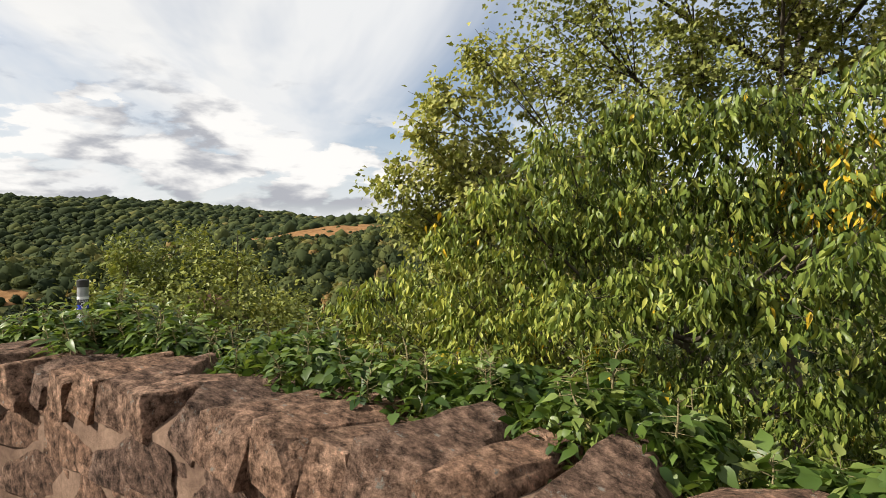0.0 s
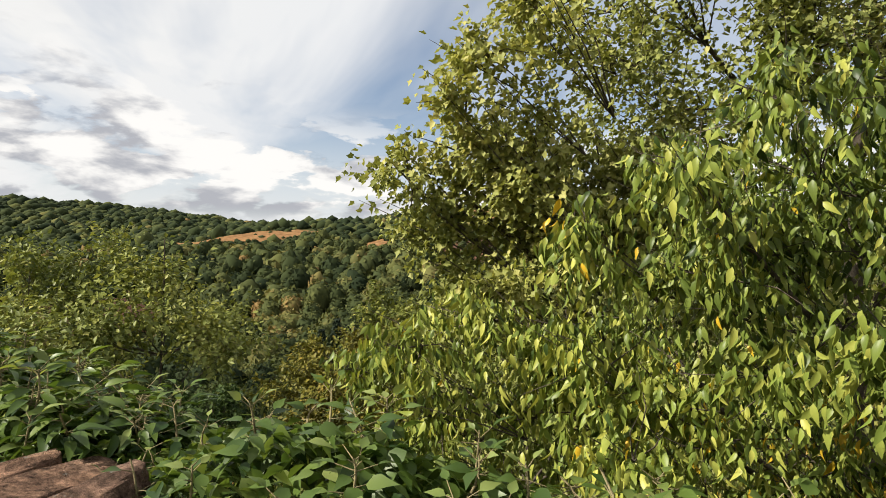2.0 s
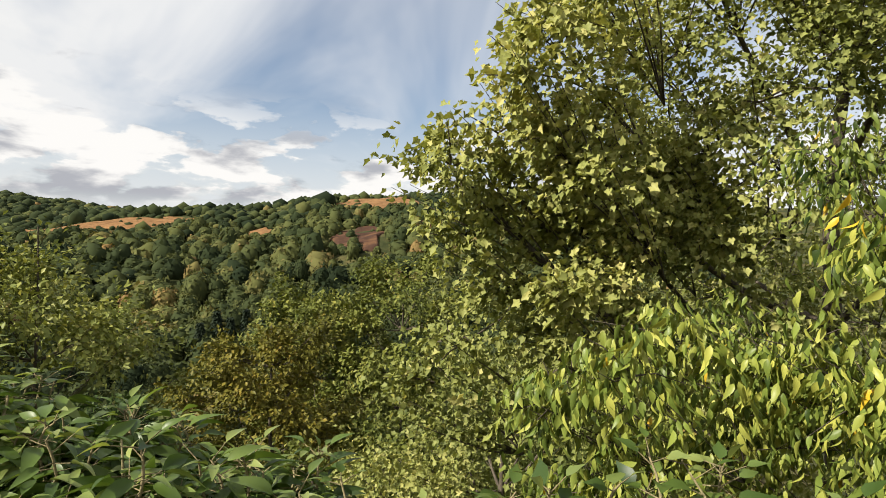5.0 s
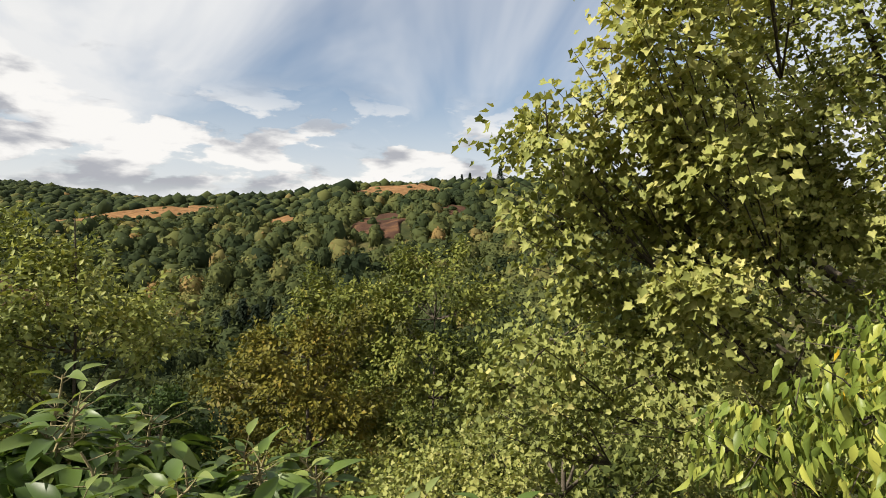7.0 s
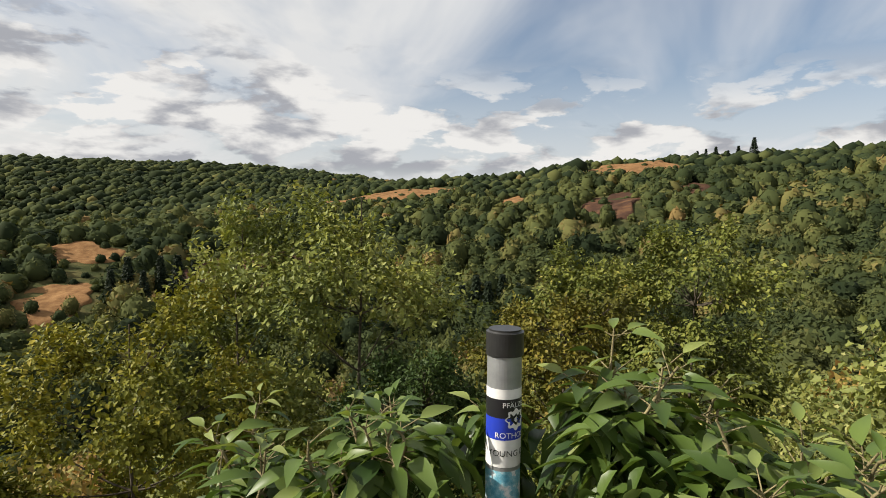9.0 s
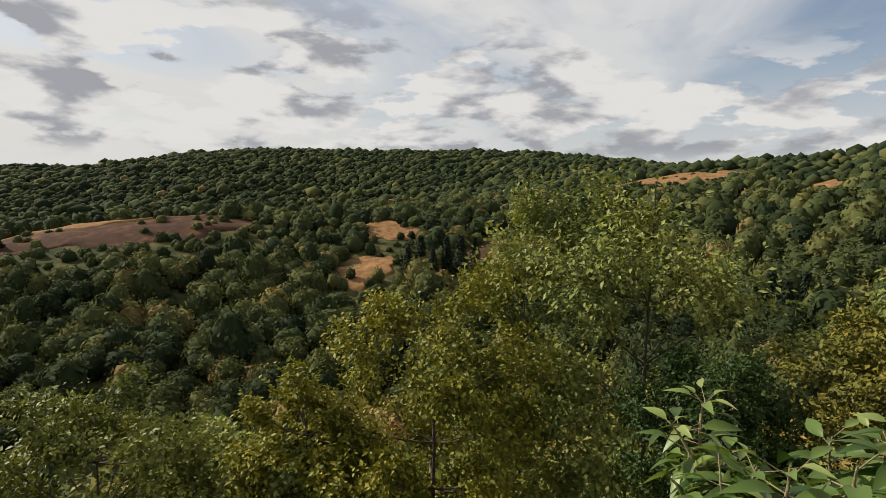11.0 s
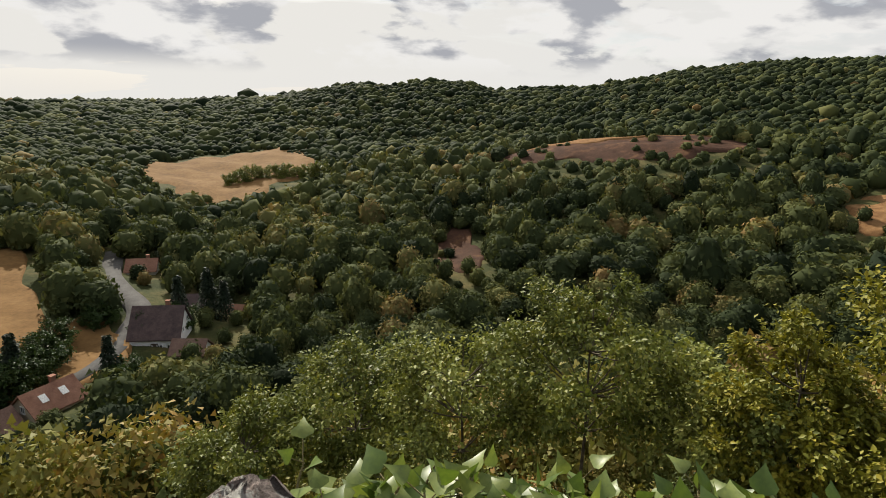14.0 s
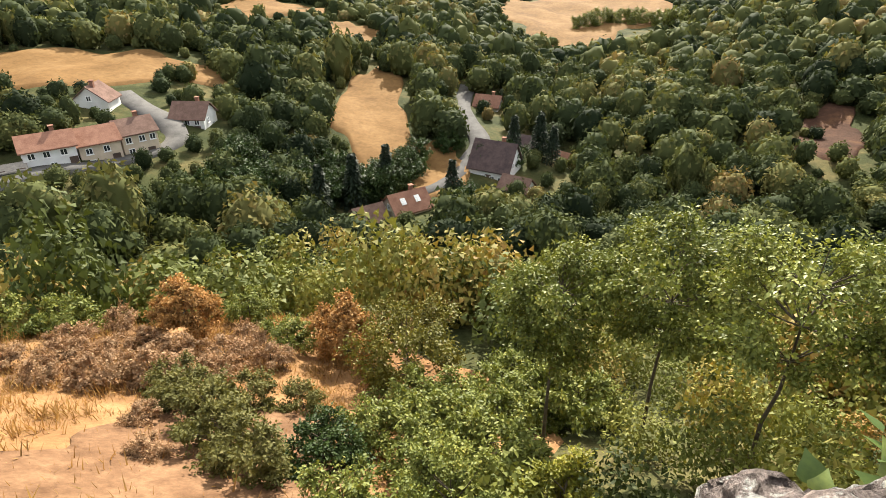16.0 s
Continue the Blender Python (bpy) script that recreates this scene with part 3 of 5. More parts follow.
def build_terrace():
    s, q, d, o = wall_line(0.12)
    bm = bmesh.new()
    top = [bm.verts.new((x + ox * 0.05, y + oy * 0.05, 0.0)) for (x, y), (ox, oy) in zip(q, o)]
    top += [bm.verts.new((-2.3, -9, 0)), bm.verts.new((6, -9, 0)), bm.verts.new((6, -2.9, 0))]
    face = bm.faces.new(top)
    low = bmesh.ops.extrude_face_region(bm, geom=[face])
    for v in low["geom"]:
        if isinstance(v, bmesh.types.BMVert):
            v.co.z = -3.5
    bmesh.ops.recalc_face_normals(bm, faces=bm.faces)
    tagged(part("floor", bm, EARTH_TOP), "trodden reddish earth of the lookout terrace", "floor", kind="structure")


build_terrace()
wall = build_wall()


# ---------------------------------------------------------------- trees
def tree_meshes(seed, height, foot, radii, shape, leaf, mat, lobes=14, twigs=26, per=16, trunk=0.12, droop=0.5, spread=0.16, lean=(0, 0), boughs=(), sprays=False, limbs=1):
    """Trunk with limbs and twigs, and a crown of single leaves in uneven boughs. Foot at the origin; foot: height of the lowest boughs."""
    rng = np.random.default_rng(seed)
    radii = np.array(radii, dtype=float)
    mid = np.array([lean[0], lean[1], height - radii[2] * 1.18])
    wood, crown = Heap(), Heap()
    n = 9
    s = np.linspace(0, 1, n)[:, None]
    stem = np.array([[0, 0, -0.4]]) + s * (mid + [0, 0, radii[2] * 0.7] - [0, 0, -0.4]) + rng.normal(0, trunk * 0.5, (n, 3)) * np.sin(s * np.pi)
    tube(wood, stem, trunk * (1 - 0.85 * s[:, 0]), 7)
    k = np.arange(lobes) + 0.5
    cz = 1 - 2 * k / lobes * 0.92
    az = k * 2.39996 + rng.uniform(0, 6)
    dirs = np.stack([np.cos(az) * np.sqrt(1 - cz ** 2), np.sin(az) * np.sqrt(1 - cz ** 2), cz], 1)
    cen = mid + unit(dirs + rng.normal(0, 0.25, dirs.shape)) * radii * rng.uniform(0.5, 0.95, (lobes, 1))
    cen[:, 2] = np.maximum(cen[:, 2], foot)
    lr = radii.mean() * rng.uniform(0.6, 1.0, lobes) * (2.35 / math.sqrt(lobes))
    if boughs:
        extra = np.array(boughs)
        cen, lr = np.concatenate([cen, extra[:, :3]]), np.concatenate([lr, extra[:, 3]])
    ats, axs = [], []
    for k, (c, r) in enumerate(zip(cen, lr)):
        want = c[2] - 0.55 * math.hypot(c[0] - mid[0], c[1] - mid[1])
        start = stem[int(np.clip(np.abs(stem[:, 2] - want).argmin(), 1, n - 2))]
        bend = (start + c) / 2 + np.array([0, 0, -0.12 * np.linalg.norm(c - start)]) + rng.normal(0, 0.05, 3)
        t = np.linspace(0, 1, 6)[:, None]
        limb = (1 - t) ** 2 * start + 2 * t * (1 - t) * bend + t ** 2 * c
        if k % limbs == 0:
            tube(wood, limb, np.linspace(trunk * 0.30, trunk * 0.08, 6), 5)
        for w in range(twigs):
            out = unit(rng.normal(0, 1, 3) + unit(c - mid) * 0.7 + [0, 0, 0.15])
            tip = c + out * r * rng.uniform(0.5, 1.08) * np.array([1, 1, 0.8])
            base = limb[rng.integers(4 if limbs > 1 else 2, 6)]
            m = (base + tip) / 2 + rng.normal(0, 0.06 * r, 3)
            if w % 3 == 0:
                tube(wood, [base, m, tip], [trunk * 0.06, trunk * 0.04, trunk * 0.012], 3)
            u = (np.linspace(0.3, 1.0, per) if sprays else rng.uniform(0.25, 1.02, per))[:, None]
            p = np.where(u < 0.5, base + (m - base) * u * 2, m + (tip - m) * (u * 2 - 1))
            if sprays:
                # two ranks of leaves hanging to either side of the twig
                along = unit(tip - base)
                side = unit(np.cross(along, [0, 0, 1.0]))
                rank = np.where(np.arange(per) % 2, 1.0, -1.0)[:, None]
                sag = np.array([0, 0, -0.45]) * r * (u - 0.3) ** 2
                ats.append(p + sag + side * rank * 0.012 + rng.normal(0, spread * r * 0.18, (per, 3)))
                axs.append(unit(along * 0.45 + side * rank * 0.5 + rng.normal(0, 0.28, (per, 3)) + [0, 0, -droop]))
            else:
                ats.append(p + rng.normal(0, spread * r * 0.55, (per, 3)))
                axs.append(unit(unit(tip - base) * 0.8 + rng.normal(0, 0.55, (per, 3)) + [0, 0, -droop]))
    at, ax = np.concatenate(ats), np.concatenate(axs)
    nor = unit(unit(at - mid) * (0.3 if sprays else 0.8) + [0, 0, 0.4 if sprays else 0.7] + rng.normal(0, 0.9 if sprays else 0.55, at.shape))
    tone = np.clip(rng.normal(0.47, 0.24 if sprays else 0.16, len(at)) + 0.12 * np.sin(at[:, 0] * 1.9 + at[:, 2] * 1.4), 0, 1)
    turned = rng.random(len(at)) < 0.004 + 0.13 * (np.sin(at[:, 0] * 3.7 + 0.6) * np.sin(at[:, 2] * 4.1) > 0.6)
    tone = np.where(turned, 1.0, np.minimum(tone, 0.93))
    leaves(crown, shape, at, ax, nor, leaf * rng.uniform(0.65, 1.25, len(at)), tone)
    return wood.mesh("trunk", BARK, True), crown.mesh("crown", mat)


def plant(name, meshes, x, y, z, scale, turn, label, category, group=""):
    ob = thing(name, (x, y, z), label, category, group)
    ob.matrix_basis = pose(x, y, z, 0, 0, turn) @ Matrix.Scale(scale, 4)
    part("trunk", meshes[0], None, ob)
    part("crown", meshes[1], None, ob)
    return ob


def own_tree(name, seed, x, y, top, radii, shape, leaf, mat, label, category="tree", floor_z=None, turn=0.0, **more):
    z = land_z(x, y) if floor_z is None else floor_z
    h = top - z
    more.setdefault("foot", h - 2.1 * radii[2])
    return plant(name, tree_meshes(seed, h, radii=radii, shape=shape, leaf=leaf, mat=mat, **more), x, y, z, 1.0, turn, label, category)


# beside the wall
def maple_boughs():
    """Boughs of the maple that reach out over the slope beyond the post."""
    reach = [(-0.30, 4.60, 2.05, 0.34), (-0.02, 4.65, 2.25, 0.36), (-0.02, 4.25, 2.46, 0.30), (0.08, 4.20, 2.68, 0.32), (0.38, 4.25, 2.95, 0.38),
             (-0.12, 4.80, 1.72, 0.36), (0.12, 4.70, 1.92, 0.40), (0.22, 4.90, 1.42, 0.45), (0.02, 5.10, 1.08, 0.45), (-0.18, 5.20, 0.80, 0.42),
             (0.90, 4.70, 2.25, 0.50), (0.80, 4.60, 1.55, 0.50), (1.20, 4.50, 3.30, 0.50), (1.10, 4.60, 2.80, 0.50), (0.62, 4.90, 3.20, 0.42), (1.30, 4.60, 1.90, 0.50),
             (0.50, 4.80, 0.95, 0.50), (0.65, 4.70, 2.02, 0.45), (0.45, 4.75, 2.30, 0.42), (1.50, 4.40, 2.50, 0.50), (1.00, 4.60, 3.75, 0.45),
             (1.70, 4.70, 4.30, 0.55), (2.20, 4.60, 4.00, 0.60), (2.80, 4.40, 3.60, 0.60), (3.30, 4.30, 4.20, 0.65), (2.50, 4.80, 4.80, 0.60), (3.60, 4.50, 3.30, 0.65)]
    rng = np.random.default_rng(8)
    reach += [(rng.uniform(1.5, 4.6), rng.uniform(3.7, 5.0), rng.uniform(2.5, 5.4), rng.uniform(0.4, 0.58)) for _ in range(28)]
    reach += [(rng.uniform(0.2, 1.6), rng.uniform(4.2, 5.0), rng.uniform(0.7, 2.3), rng.uniform(0.28, 0.42)) for _ in range(18)]
    return [(x - 3.0, y - 5.25, z - land_z(3.0, 5.25), r) for x, y, z, r in reach]


own_tree("maple_tree", 3, 3.0, 5.25, 7.4, (2.6, 2.1, 4.5), MAPLE, 0.050, LEAF_MAPLE, "field maple with grey-green sunlit leaves beyond the wall", lobes=60, twigs=28, per=25, trunk=0.12, droop=0.7, lean=(0.35, 0), boughs=maple_boughs(), limbs=6)
own_tree("maple_tree", 31, 1.1, 7.0, 1.1, (1.8, 1.5, 1.9), MAPLE, 0.06, LEAF_MAPLE, "low field maple thicket on the slope below the wall", lobes=32, twigs=30, per=22, trunk=0.07, droop=0.3)


def shrub_boughs():
    """Boughs of the shrub along the wall: low at its far end, man-high beside the terrace."""
    rng = np.random.default_rng(44)
    foot_z, out = land_z(1.2, 2.75), []
    for s in np.arange(-2.55, 1.3, 0.19):
        top = float(np.interp(s, [-2.7, -2.0, -1.6, -1.2, 0.4, 1.3], [1.36, 1.72, 2.16, 2.34, 2.42, 2.1]))
        z, row = top - 0.24, 0
        while z > (0.15 if s < -1.6 else 0.55):
            off = 1.12 + 0.22 * (row % 2) + rng.uniform(-0.1, 0.16) + 0.12 * (top - z < 0.3)
            x, y = 0.9 + 0.808 * s + 0.589 * off, 0.7 - 0.589 * s + 0.808 * off
            out.append((x + rng.normal(0, 0.04) - 1.2, y + rng.normal(0, 0.04) - 2.75, z - foot_z + rng.normal(0, 0.05), rng.uniform(0.19, 0.30)))
            z, row = z - 0.34, row + 1
    for s in np.arange(-1.9, 1.5, 0.075):
        off = rng.uniform(1.7, 2.4)
        out.append((0.9 + 0.808 * s + 0.589 * off - 1.2, 0.7 - 0.589 * s + 0.808 * off - 2.75, rng.uniform(-0.2, 2.1) - foot_z, 0.32))
    return out


own_tree("wych_elm_shrub", 4, 1.2, 2.75, 2.0, (0.9, 0.5, 0.8), OVATE, 0.045, LEAF_SHRUB, "dense elm shrub with drooping yellow-green leaves at the wall", "shrub", lobes=6, twigs=34, per=14, trunk=0.05, droop=1.5, spread=0.3, boughs=shrub_boughs(), sprays=True, limbs=9)

NEAR = [
    ("birch_tree", 5, -5.6, 16.0, 5.1, (2.9, 2.9, 6.6), 0.150, LEAF_BIRCH, "light green young tree on the steep slope"),
    ("birch_tree", 6, -8.6, 15.6, 2.9, (2.2, 2.2, 5.0), 0.150, LEAF_BIRCH, "smaller light green tree on the steep slope"),
    ("yellowing_tree", 7, -9.3, 12.6, 1.3, (2.3, 2.2, 4.0), 0.125, LEAF_YELLOW, "yellow-green tree turning to autumn"),
    ("yellowing_tree", 8, -11.4, 10.8, -1.5, (1.5, 1.5, 2.6), 0.125, LEAF_YELLOW, "small yellow-green tree on the slope"),
    ("hornbeam_tree", 9, -0.9, 13.9, 1.3, (1.7, 1.7, 2.6), 0.10, LEAF_OLIVE, "rounded olive-brown tree turning yellow"),
    ("dark_tree", 10, 3.0, 18.5, 1.9, (2.6, 2.4, 3.4), 0.14, LEAF_GREEN, "broad green tree on the valley side"),
    ("dark_tree", 11, 0.6, 20.0, 1.5, (2.0, 2.0, 3.2), 0.14, LEAF_GREEN, "green tree with a pointed crown"),
    ("slope_bush", 12, -3.6, 13.0, -0.5, (1.7, 1.6, 1.8), 0.09, LEAF_DARK, "dark green bush on the slope"),
    ("slope_bush", 13, -1.0, 9.8, -0.6, (1.5, 1.3, 1.5), 0.08, LEAF_GREEN, "green bush below the wall"),
    ("slope_bush", 14, 1.0, 9.0, -0.3, (1.5, 1.3, 1.5), 0.08, LEAF_GREEN, "green bush below the wall"),
    ("slope_tree", 15, -15.0, 8.2, -2.2, (2.5, 2.5, 2.0), 0.11, LEAF_GREEN, "green tree on the slope below the wall"),
    ("slope_tree", 16, -12.6, 10.6, -2.9, (2.2, 2.2, 2.0), 0.11, LEAF_BIRCH, "light green tree on the slope below the wall"),
    ("slope_tree", 17, -16.6, 5.4, -3.6, (2.5, 2.5, 2.0), 0.11, LEAF_BIRCH, "light green tree on the slope below the wall"),
    ("slope_tree", 18, -18.6, 2.6, -4.8, (2.5, 2.5, 2.0), 0.12, LEAF_GREEN, "green tree on the slope below the wall"),
    ("slope_tree", 19, -18.4, -0.6, -6.2, (2.3, 2.3, 2.0), 0.12, LEAF_GREEN, "green tree on the slope below the wall"),
    ("slope_tree", 20, -22.6, -8.0, -12.3, (3.0, 2.8, 3.0), 0.14, LEAF_OLIVE, "olive-brown tree at the edge of the dry slope"),
    ("withered_tree", 21, -23.6, -12.0, -14.2, (1.8, 1.8, 2.2), 0.14, LEAF_BROWN, "withered brown tree beside the green ones"),
    ("withered_tree", 22, -20.4, -19.3, -13.0, (1.7, 1.7, 1.7), 0.13, LEAF_BROWN, "lone orange-brown withered tree on the dry slope"),
    ("slope_bush", 23, -11.4, -1.6, -8.6, (1.6, 1.6, 1.5), 0.09, LEAF_GREEN, "bright green bush below the rock"),
    ("slope_bush", 24, -12.0, 0.9, -8.2, (1.3, 1.3, 1.4), 0.09, LEAF_YELLOW, "orange-yellow bush below the rock"),
    ("slope_bush", 25, -13.6, -6.8, -11.4, (1.9, 1.5, 1.3), 0.10, LEAF_DARK, "grey-green bush on the dry slope")]
for name, seed, x, y, top, radii, leaf, mat, label in NEAR:
    own_tree(name, seed, x, y, top, radii, RHOMB, leaf * (1 if seed < 15 else 1.15), mat, label, lobes=34, twigs=24, per=22 if seed < 15 else 16, trunk=0.08)


# ---------------------------------------------------------------- the village
RENDER_WHITE = plain("white_render", (0.72, 0.71, 0.69), 0.85, wear=0.6, spread=0.1)
RENDER_BEIGE = plain("beige_render", (0.56, 0.46, 0.34), 0.85, wear=0.6, spread=0.12)
RENDER_GREY = plain("grey_render", (0.42, 0.40, 0.38), 0.85, wear=0.6, spread=0.12)
TILE_BROWN = grained("brown_roof_tiles", [(0.3, (0.12, 0.075, 0.06)), (0.7, (0.20, 0.13, 0.105))], 0.8, fine=5)
TILE_RED = grained("red_roof_tiles", [(0.3, (0.20, 0.10, 0.07)), (0.7, (0.31, 0.17, 0.12))], 0.8, fine=5)
TILE_DARK = grained("dark_roof_tiles", [(0.3, (0.06, 0.045, 0.045)), (0.7, (0.12, 0.085, 0.08))], 0.8, fine=5)
FRAME_WHITE = plain("white_window_frame", (0.75, 0.75, 0.73), 0.5)
FRAME_DARK = plain("dark_wood_frame", (0.09, 0.06, 0.045), 0.6)
STONE_GREY = grained("grey_masonry", [(0.3, (0.20, 0.18, 0.16)), (0.7, (0.34, 0.31, 0.27))], 1.5, fine=9)
PANE, _nt, _b = material("window_glass")
_b.inputs["Base Color"].default_value, _b.inputs["Roughness"].default_value = (0.03, 0.035, 0.04, 1), 0.08


def box(bm, x0, x1, y0, y1, z0, z1):
    v = [bm.verts.new(p) for p in ((x0, y0, z0), (x1, y0, z0), (x1, y1, z0), (x0, y1, z0), (x0, y0, z1), (x1, y0, z1), (x1, y1, z1), (x0, y1, z1))]
    for f in ((3, 2, 1, 0), (4, 5, 6, 7), (0, 1, 5, 4), (1, 2, 6, 5), (2, 3, 7, 6), (3, 0, 4, 7)):
        bm.faces.new([v[i] for i in f])


def opening(parent, name, x, z, w, h, face, turn, mat=FRAME_WHITE, pane=None):
    """A window or door on a wall: a frame standing proud, its panes set back. face: distance of the wall from the middle; turn: which wall."""
    m = pose(0, 0, 0, 0, 0, turn) @ pose(x, -face, z)
    bm = bmesh.new()
    t = 0.11
    for a in ((-w / 2, w / 2, -t, 0.02, 0, t), (-w / 2, w / 2, -t, 0.02, h - t, h), (-w / 2, -w / 2 + t, -t, 0.02, t, h - t), (w / 2 - t, w / 2, -t, 0.02, t, h - t)):
        box(bm, *a)
    if name == "window":
        box(bm, -0.05, 0.05, -0.08, 0.02, t, h - t)
        box(bm, -w / 2 - 0.1, w / 2 + 0.1, -0.2, 0.02, -0.1, -0.01)
    frame_ = part(name, bm, mat, parent)
    frame_.matrix_basis = m
    bm = bmesh.new()
    box(bm, -w / 2 + t, w / 2 - t, -0.03, 0.01, t, h - t)
    part("pane" if name == "window" else "leaf", bm, pane or PANE, frame_)


def house(name, x, y, turn, wide, deep, eaves, ridge, wall_mat, roof_mat, label, windows=(), doors=(), gable_windows=(), chimney=True, z=None, group="", skylights=0):
    """A house with a saddle roof, its ridge along its width; windows: (x, height) on the front, which faces -y before it is turned."""
    wide, deep, eaves, ridge = wide * 0.78, deep * 0.8, eaves * 0.76, ridge * 0.76
    z = min(land_z(x + dx, y + dy) for dx in (-wide / 3, wide / 3) for dy in (-deep / 3, deep / 3)) - 1.5 if z is None else z
    ob = thing(name, (x, y, z), label, "house", group)
    ob.matrix_basis = pose(x, y, z, 0, 0, turn)
    bm = bmesh.new()
    w, d = wide / 2, deep / 2
    low = [bm.verts.new(p) for p in ((-w, -d, -3), (w, -d, -3), (w, d, -3), (-w, d, -3))]
    top = [bm.verts.new(p) for p in ((-w, -d, eaves), (w, -d, eaves), (w, d, eaves), (-w, d, eaves))]
    rg = [bm.verts.new((-w, 0, ridge - 0.1)), bm.verts.new((w, 0, ridge - 0.1))]
    for f in ((low[0], low[1], top[1], top[0]), (low[1], low[2], top[2], rg[1], top[1]), (low[2], low[3], top[3], top[2]), (low[3], low[0], top[0], rg[0], top[3])):
        bm.faces.new(f)
    part("wall", bm, wall_mat, ob)
    rise = (ridge - eaves) / d
    for side in (-1, 1):
        bm = bmesh.new()
        o = 0.45
        p = [(-w - o, side * (d + o), eaves - o * rise), (w + o, side * (d + o), eaves - o * rise), (w + o, 0, ridge), (-w - o, 0, ridge)]
        vs = [bm.verts.new(q) for q in p] + [bm.verts.new((q[0], q[1], q[2] + 0.22)) for q in p]
        for f in ((3, 2, 1, 0), (4, 5, 6, 7), (0, 1, 5, 4), (1, 2, 6, 5), (2, 3, 7, 6), (3, 0, 4, 7)):
            bm.faces.new([vs[i] for i in f])
        bmesh.ops.recalc_face_normals(bm, faces=bm.faces)
        roof = part("roof", bm, roof_mat, ob)
        if side < 0:
            for k in range(skylights):
                bm = bmesh.new()
                box(bm, -0.5, 0.5, -0.7, 0.7, 0.0, 0.12)
                sk = part("skylight", bm, FRAME_WHITE, roof)
                sk.matrix_basis = pose((k - (skylights - 1) / 2) * 3.0, -d * 0.5, eaves + (ridge - eaves) * 0.5 + 0.2, math.degrees(math.atan(rise)))
    if chimney:
        bm = bmesh.new()
        box(bm, -0.35, 0.35, -0.35, 0.35, ridge - 1.2, ridge + 0.9)
        box(bm, -0.45, 0.45, -0.45, 0.45, ridge + 0.9, ridge + 1.05)
        c = part("chimney", bm, TILE_RED, ob)
        c.location = (w * 0.35, 0.5, 0)
    for wx, wz in windows:
        opening(ob, "window", wx * 0.78, wz * 0.76, 1.1, 1.15, d, 0)
    for wx, wz in gable_windows:
        opening(ob, "window", wx * 0.78, wz * 0.76, 1.0, 1.1, w, 90)
        opening(ob, "window", wx * 0.78, wz * 0.76, 1.0, 1.1, w, -90)
    for dx in doors:
        opening(ob, "door", dx, 0.1, 1.3, 2.2, d, 0, FRAME_DARK, FRAME_DARK)
    return ob


HOUSES = [(-89.5, -112, 7.5), (-96, -92.5, 7), (-63.5, -96, 8), (-73, -94, 9), (-81, -93, 7), (-92.5, -41.5, 7.5), (-87, -46, 6), (-116.5, -31.5, 8), (-112.5, -26, 6), (-160, -46.5, 7), (-136, -30, 6), (-133, -19.5, 4), (-54, -98, 7)]


def is_built(x, y, front=0.0):
    """Whether places lie by a house or a road, or within that many metres before them as seen from the wall."""
    hit = np.zeros(np.shape(x), dtype=bool)
    for hx, hy, r in HOUSES:
        n = np.hypot(hx, hy)
        along = np.clip((x - hx) * -hx / n + (y - hy) * -hy / n, 0, front) if front else 0
        hit |= np.hypot(x - hx + along * hx / n, y - hy + along * hy / n) < r
    for line in ROADS:
        p = np.array(line)
        for a, b in zip(p[:-1], p[1:]):
            t = np.clip(((x - a[0]) * (b[0] - a[0]) + (y - a[1]) * (b[1] - a[1])) / ((b - a) @ (b - a)), 0, 1)
            hit |= np.hypot(x - a[0] - t * (b[0] - a[0]), y - a[1] - t * (b[1] - a[1])) < 4.0
    return hit


ROADS = [[(-38, -101), (-57, -93.5), (-69, -89.5), (-82, -87), (-89, -90), (-94, -104), (-99, -116)],
         [(-72, -52), (-85, -48.5), (-97, -43.5), (-104, -40), (-118, -37.5), (-126, -37), (-134, -42), (-150, -52), (-175, -58)]]


def build_roads():
    for line in ROADS:
        p = np.array(line, dtype=float)
        for _ in range(3):
            p = np.concatenate([[p[0]], np.stack([0.75 * p[:-1] + 0.25 * p[1:], 0.25 * p[:-1] + 0.75 * p[1:]], 1).reshape(-1, 2), [p[-1]]])
        d = unit(np.gradient(p, axis=0))
        o = np.stack([d[:, 1], -d[:, 0]], 1)
        rows = [(-2.6, -0.6), (-2.4, 0.32), (0, 0.38), (2.4, 0.32), (2.6, -0.6)]
        v = np.concatenate([np.column_stack([p + o * a, land_height(p[:, 0], p[:, 1]) + h]) for a, h in rows])
        n = len(p)
        f = [(k * n + i, k * n + i + 1, (k + 1) * n + i + 1, (k + 1) * n + i) for k in range(len(rows) - 1) for i in range(n - 1)]
        tagged(part("road", mesh_from("road", v, np.array(f), ROAD, smooth=True)), "narrow grey asphalt village road", "road", kind="structure")


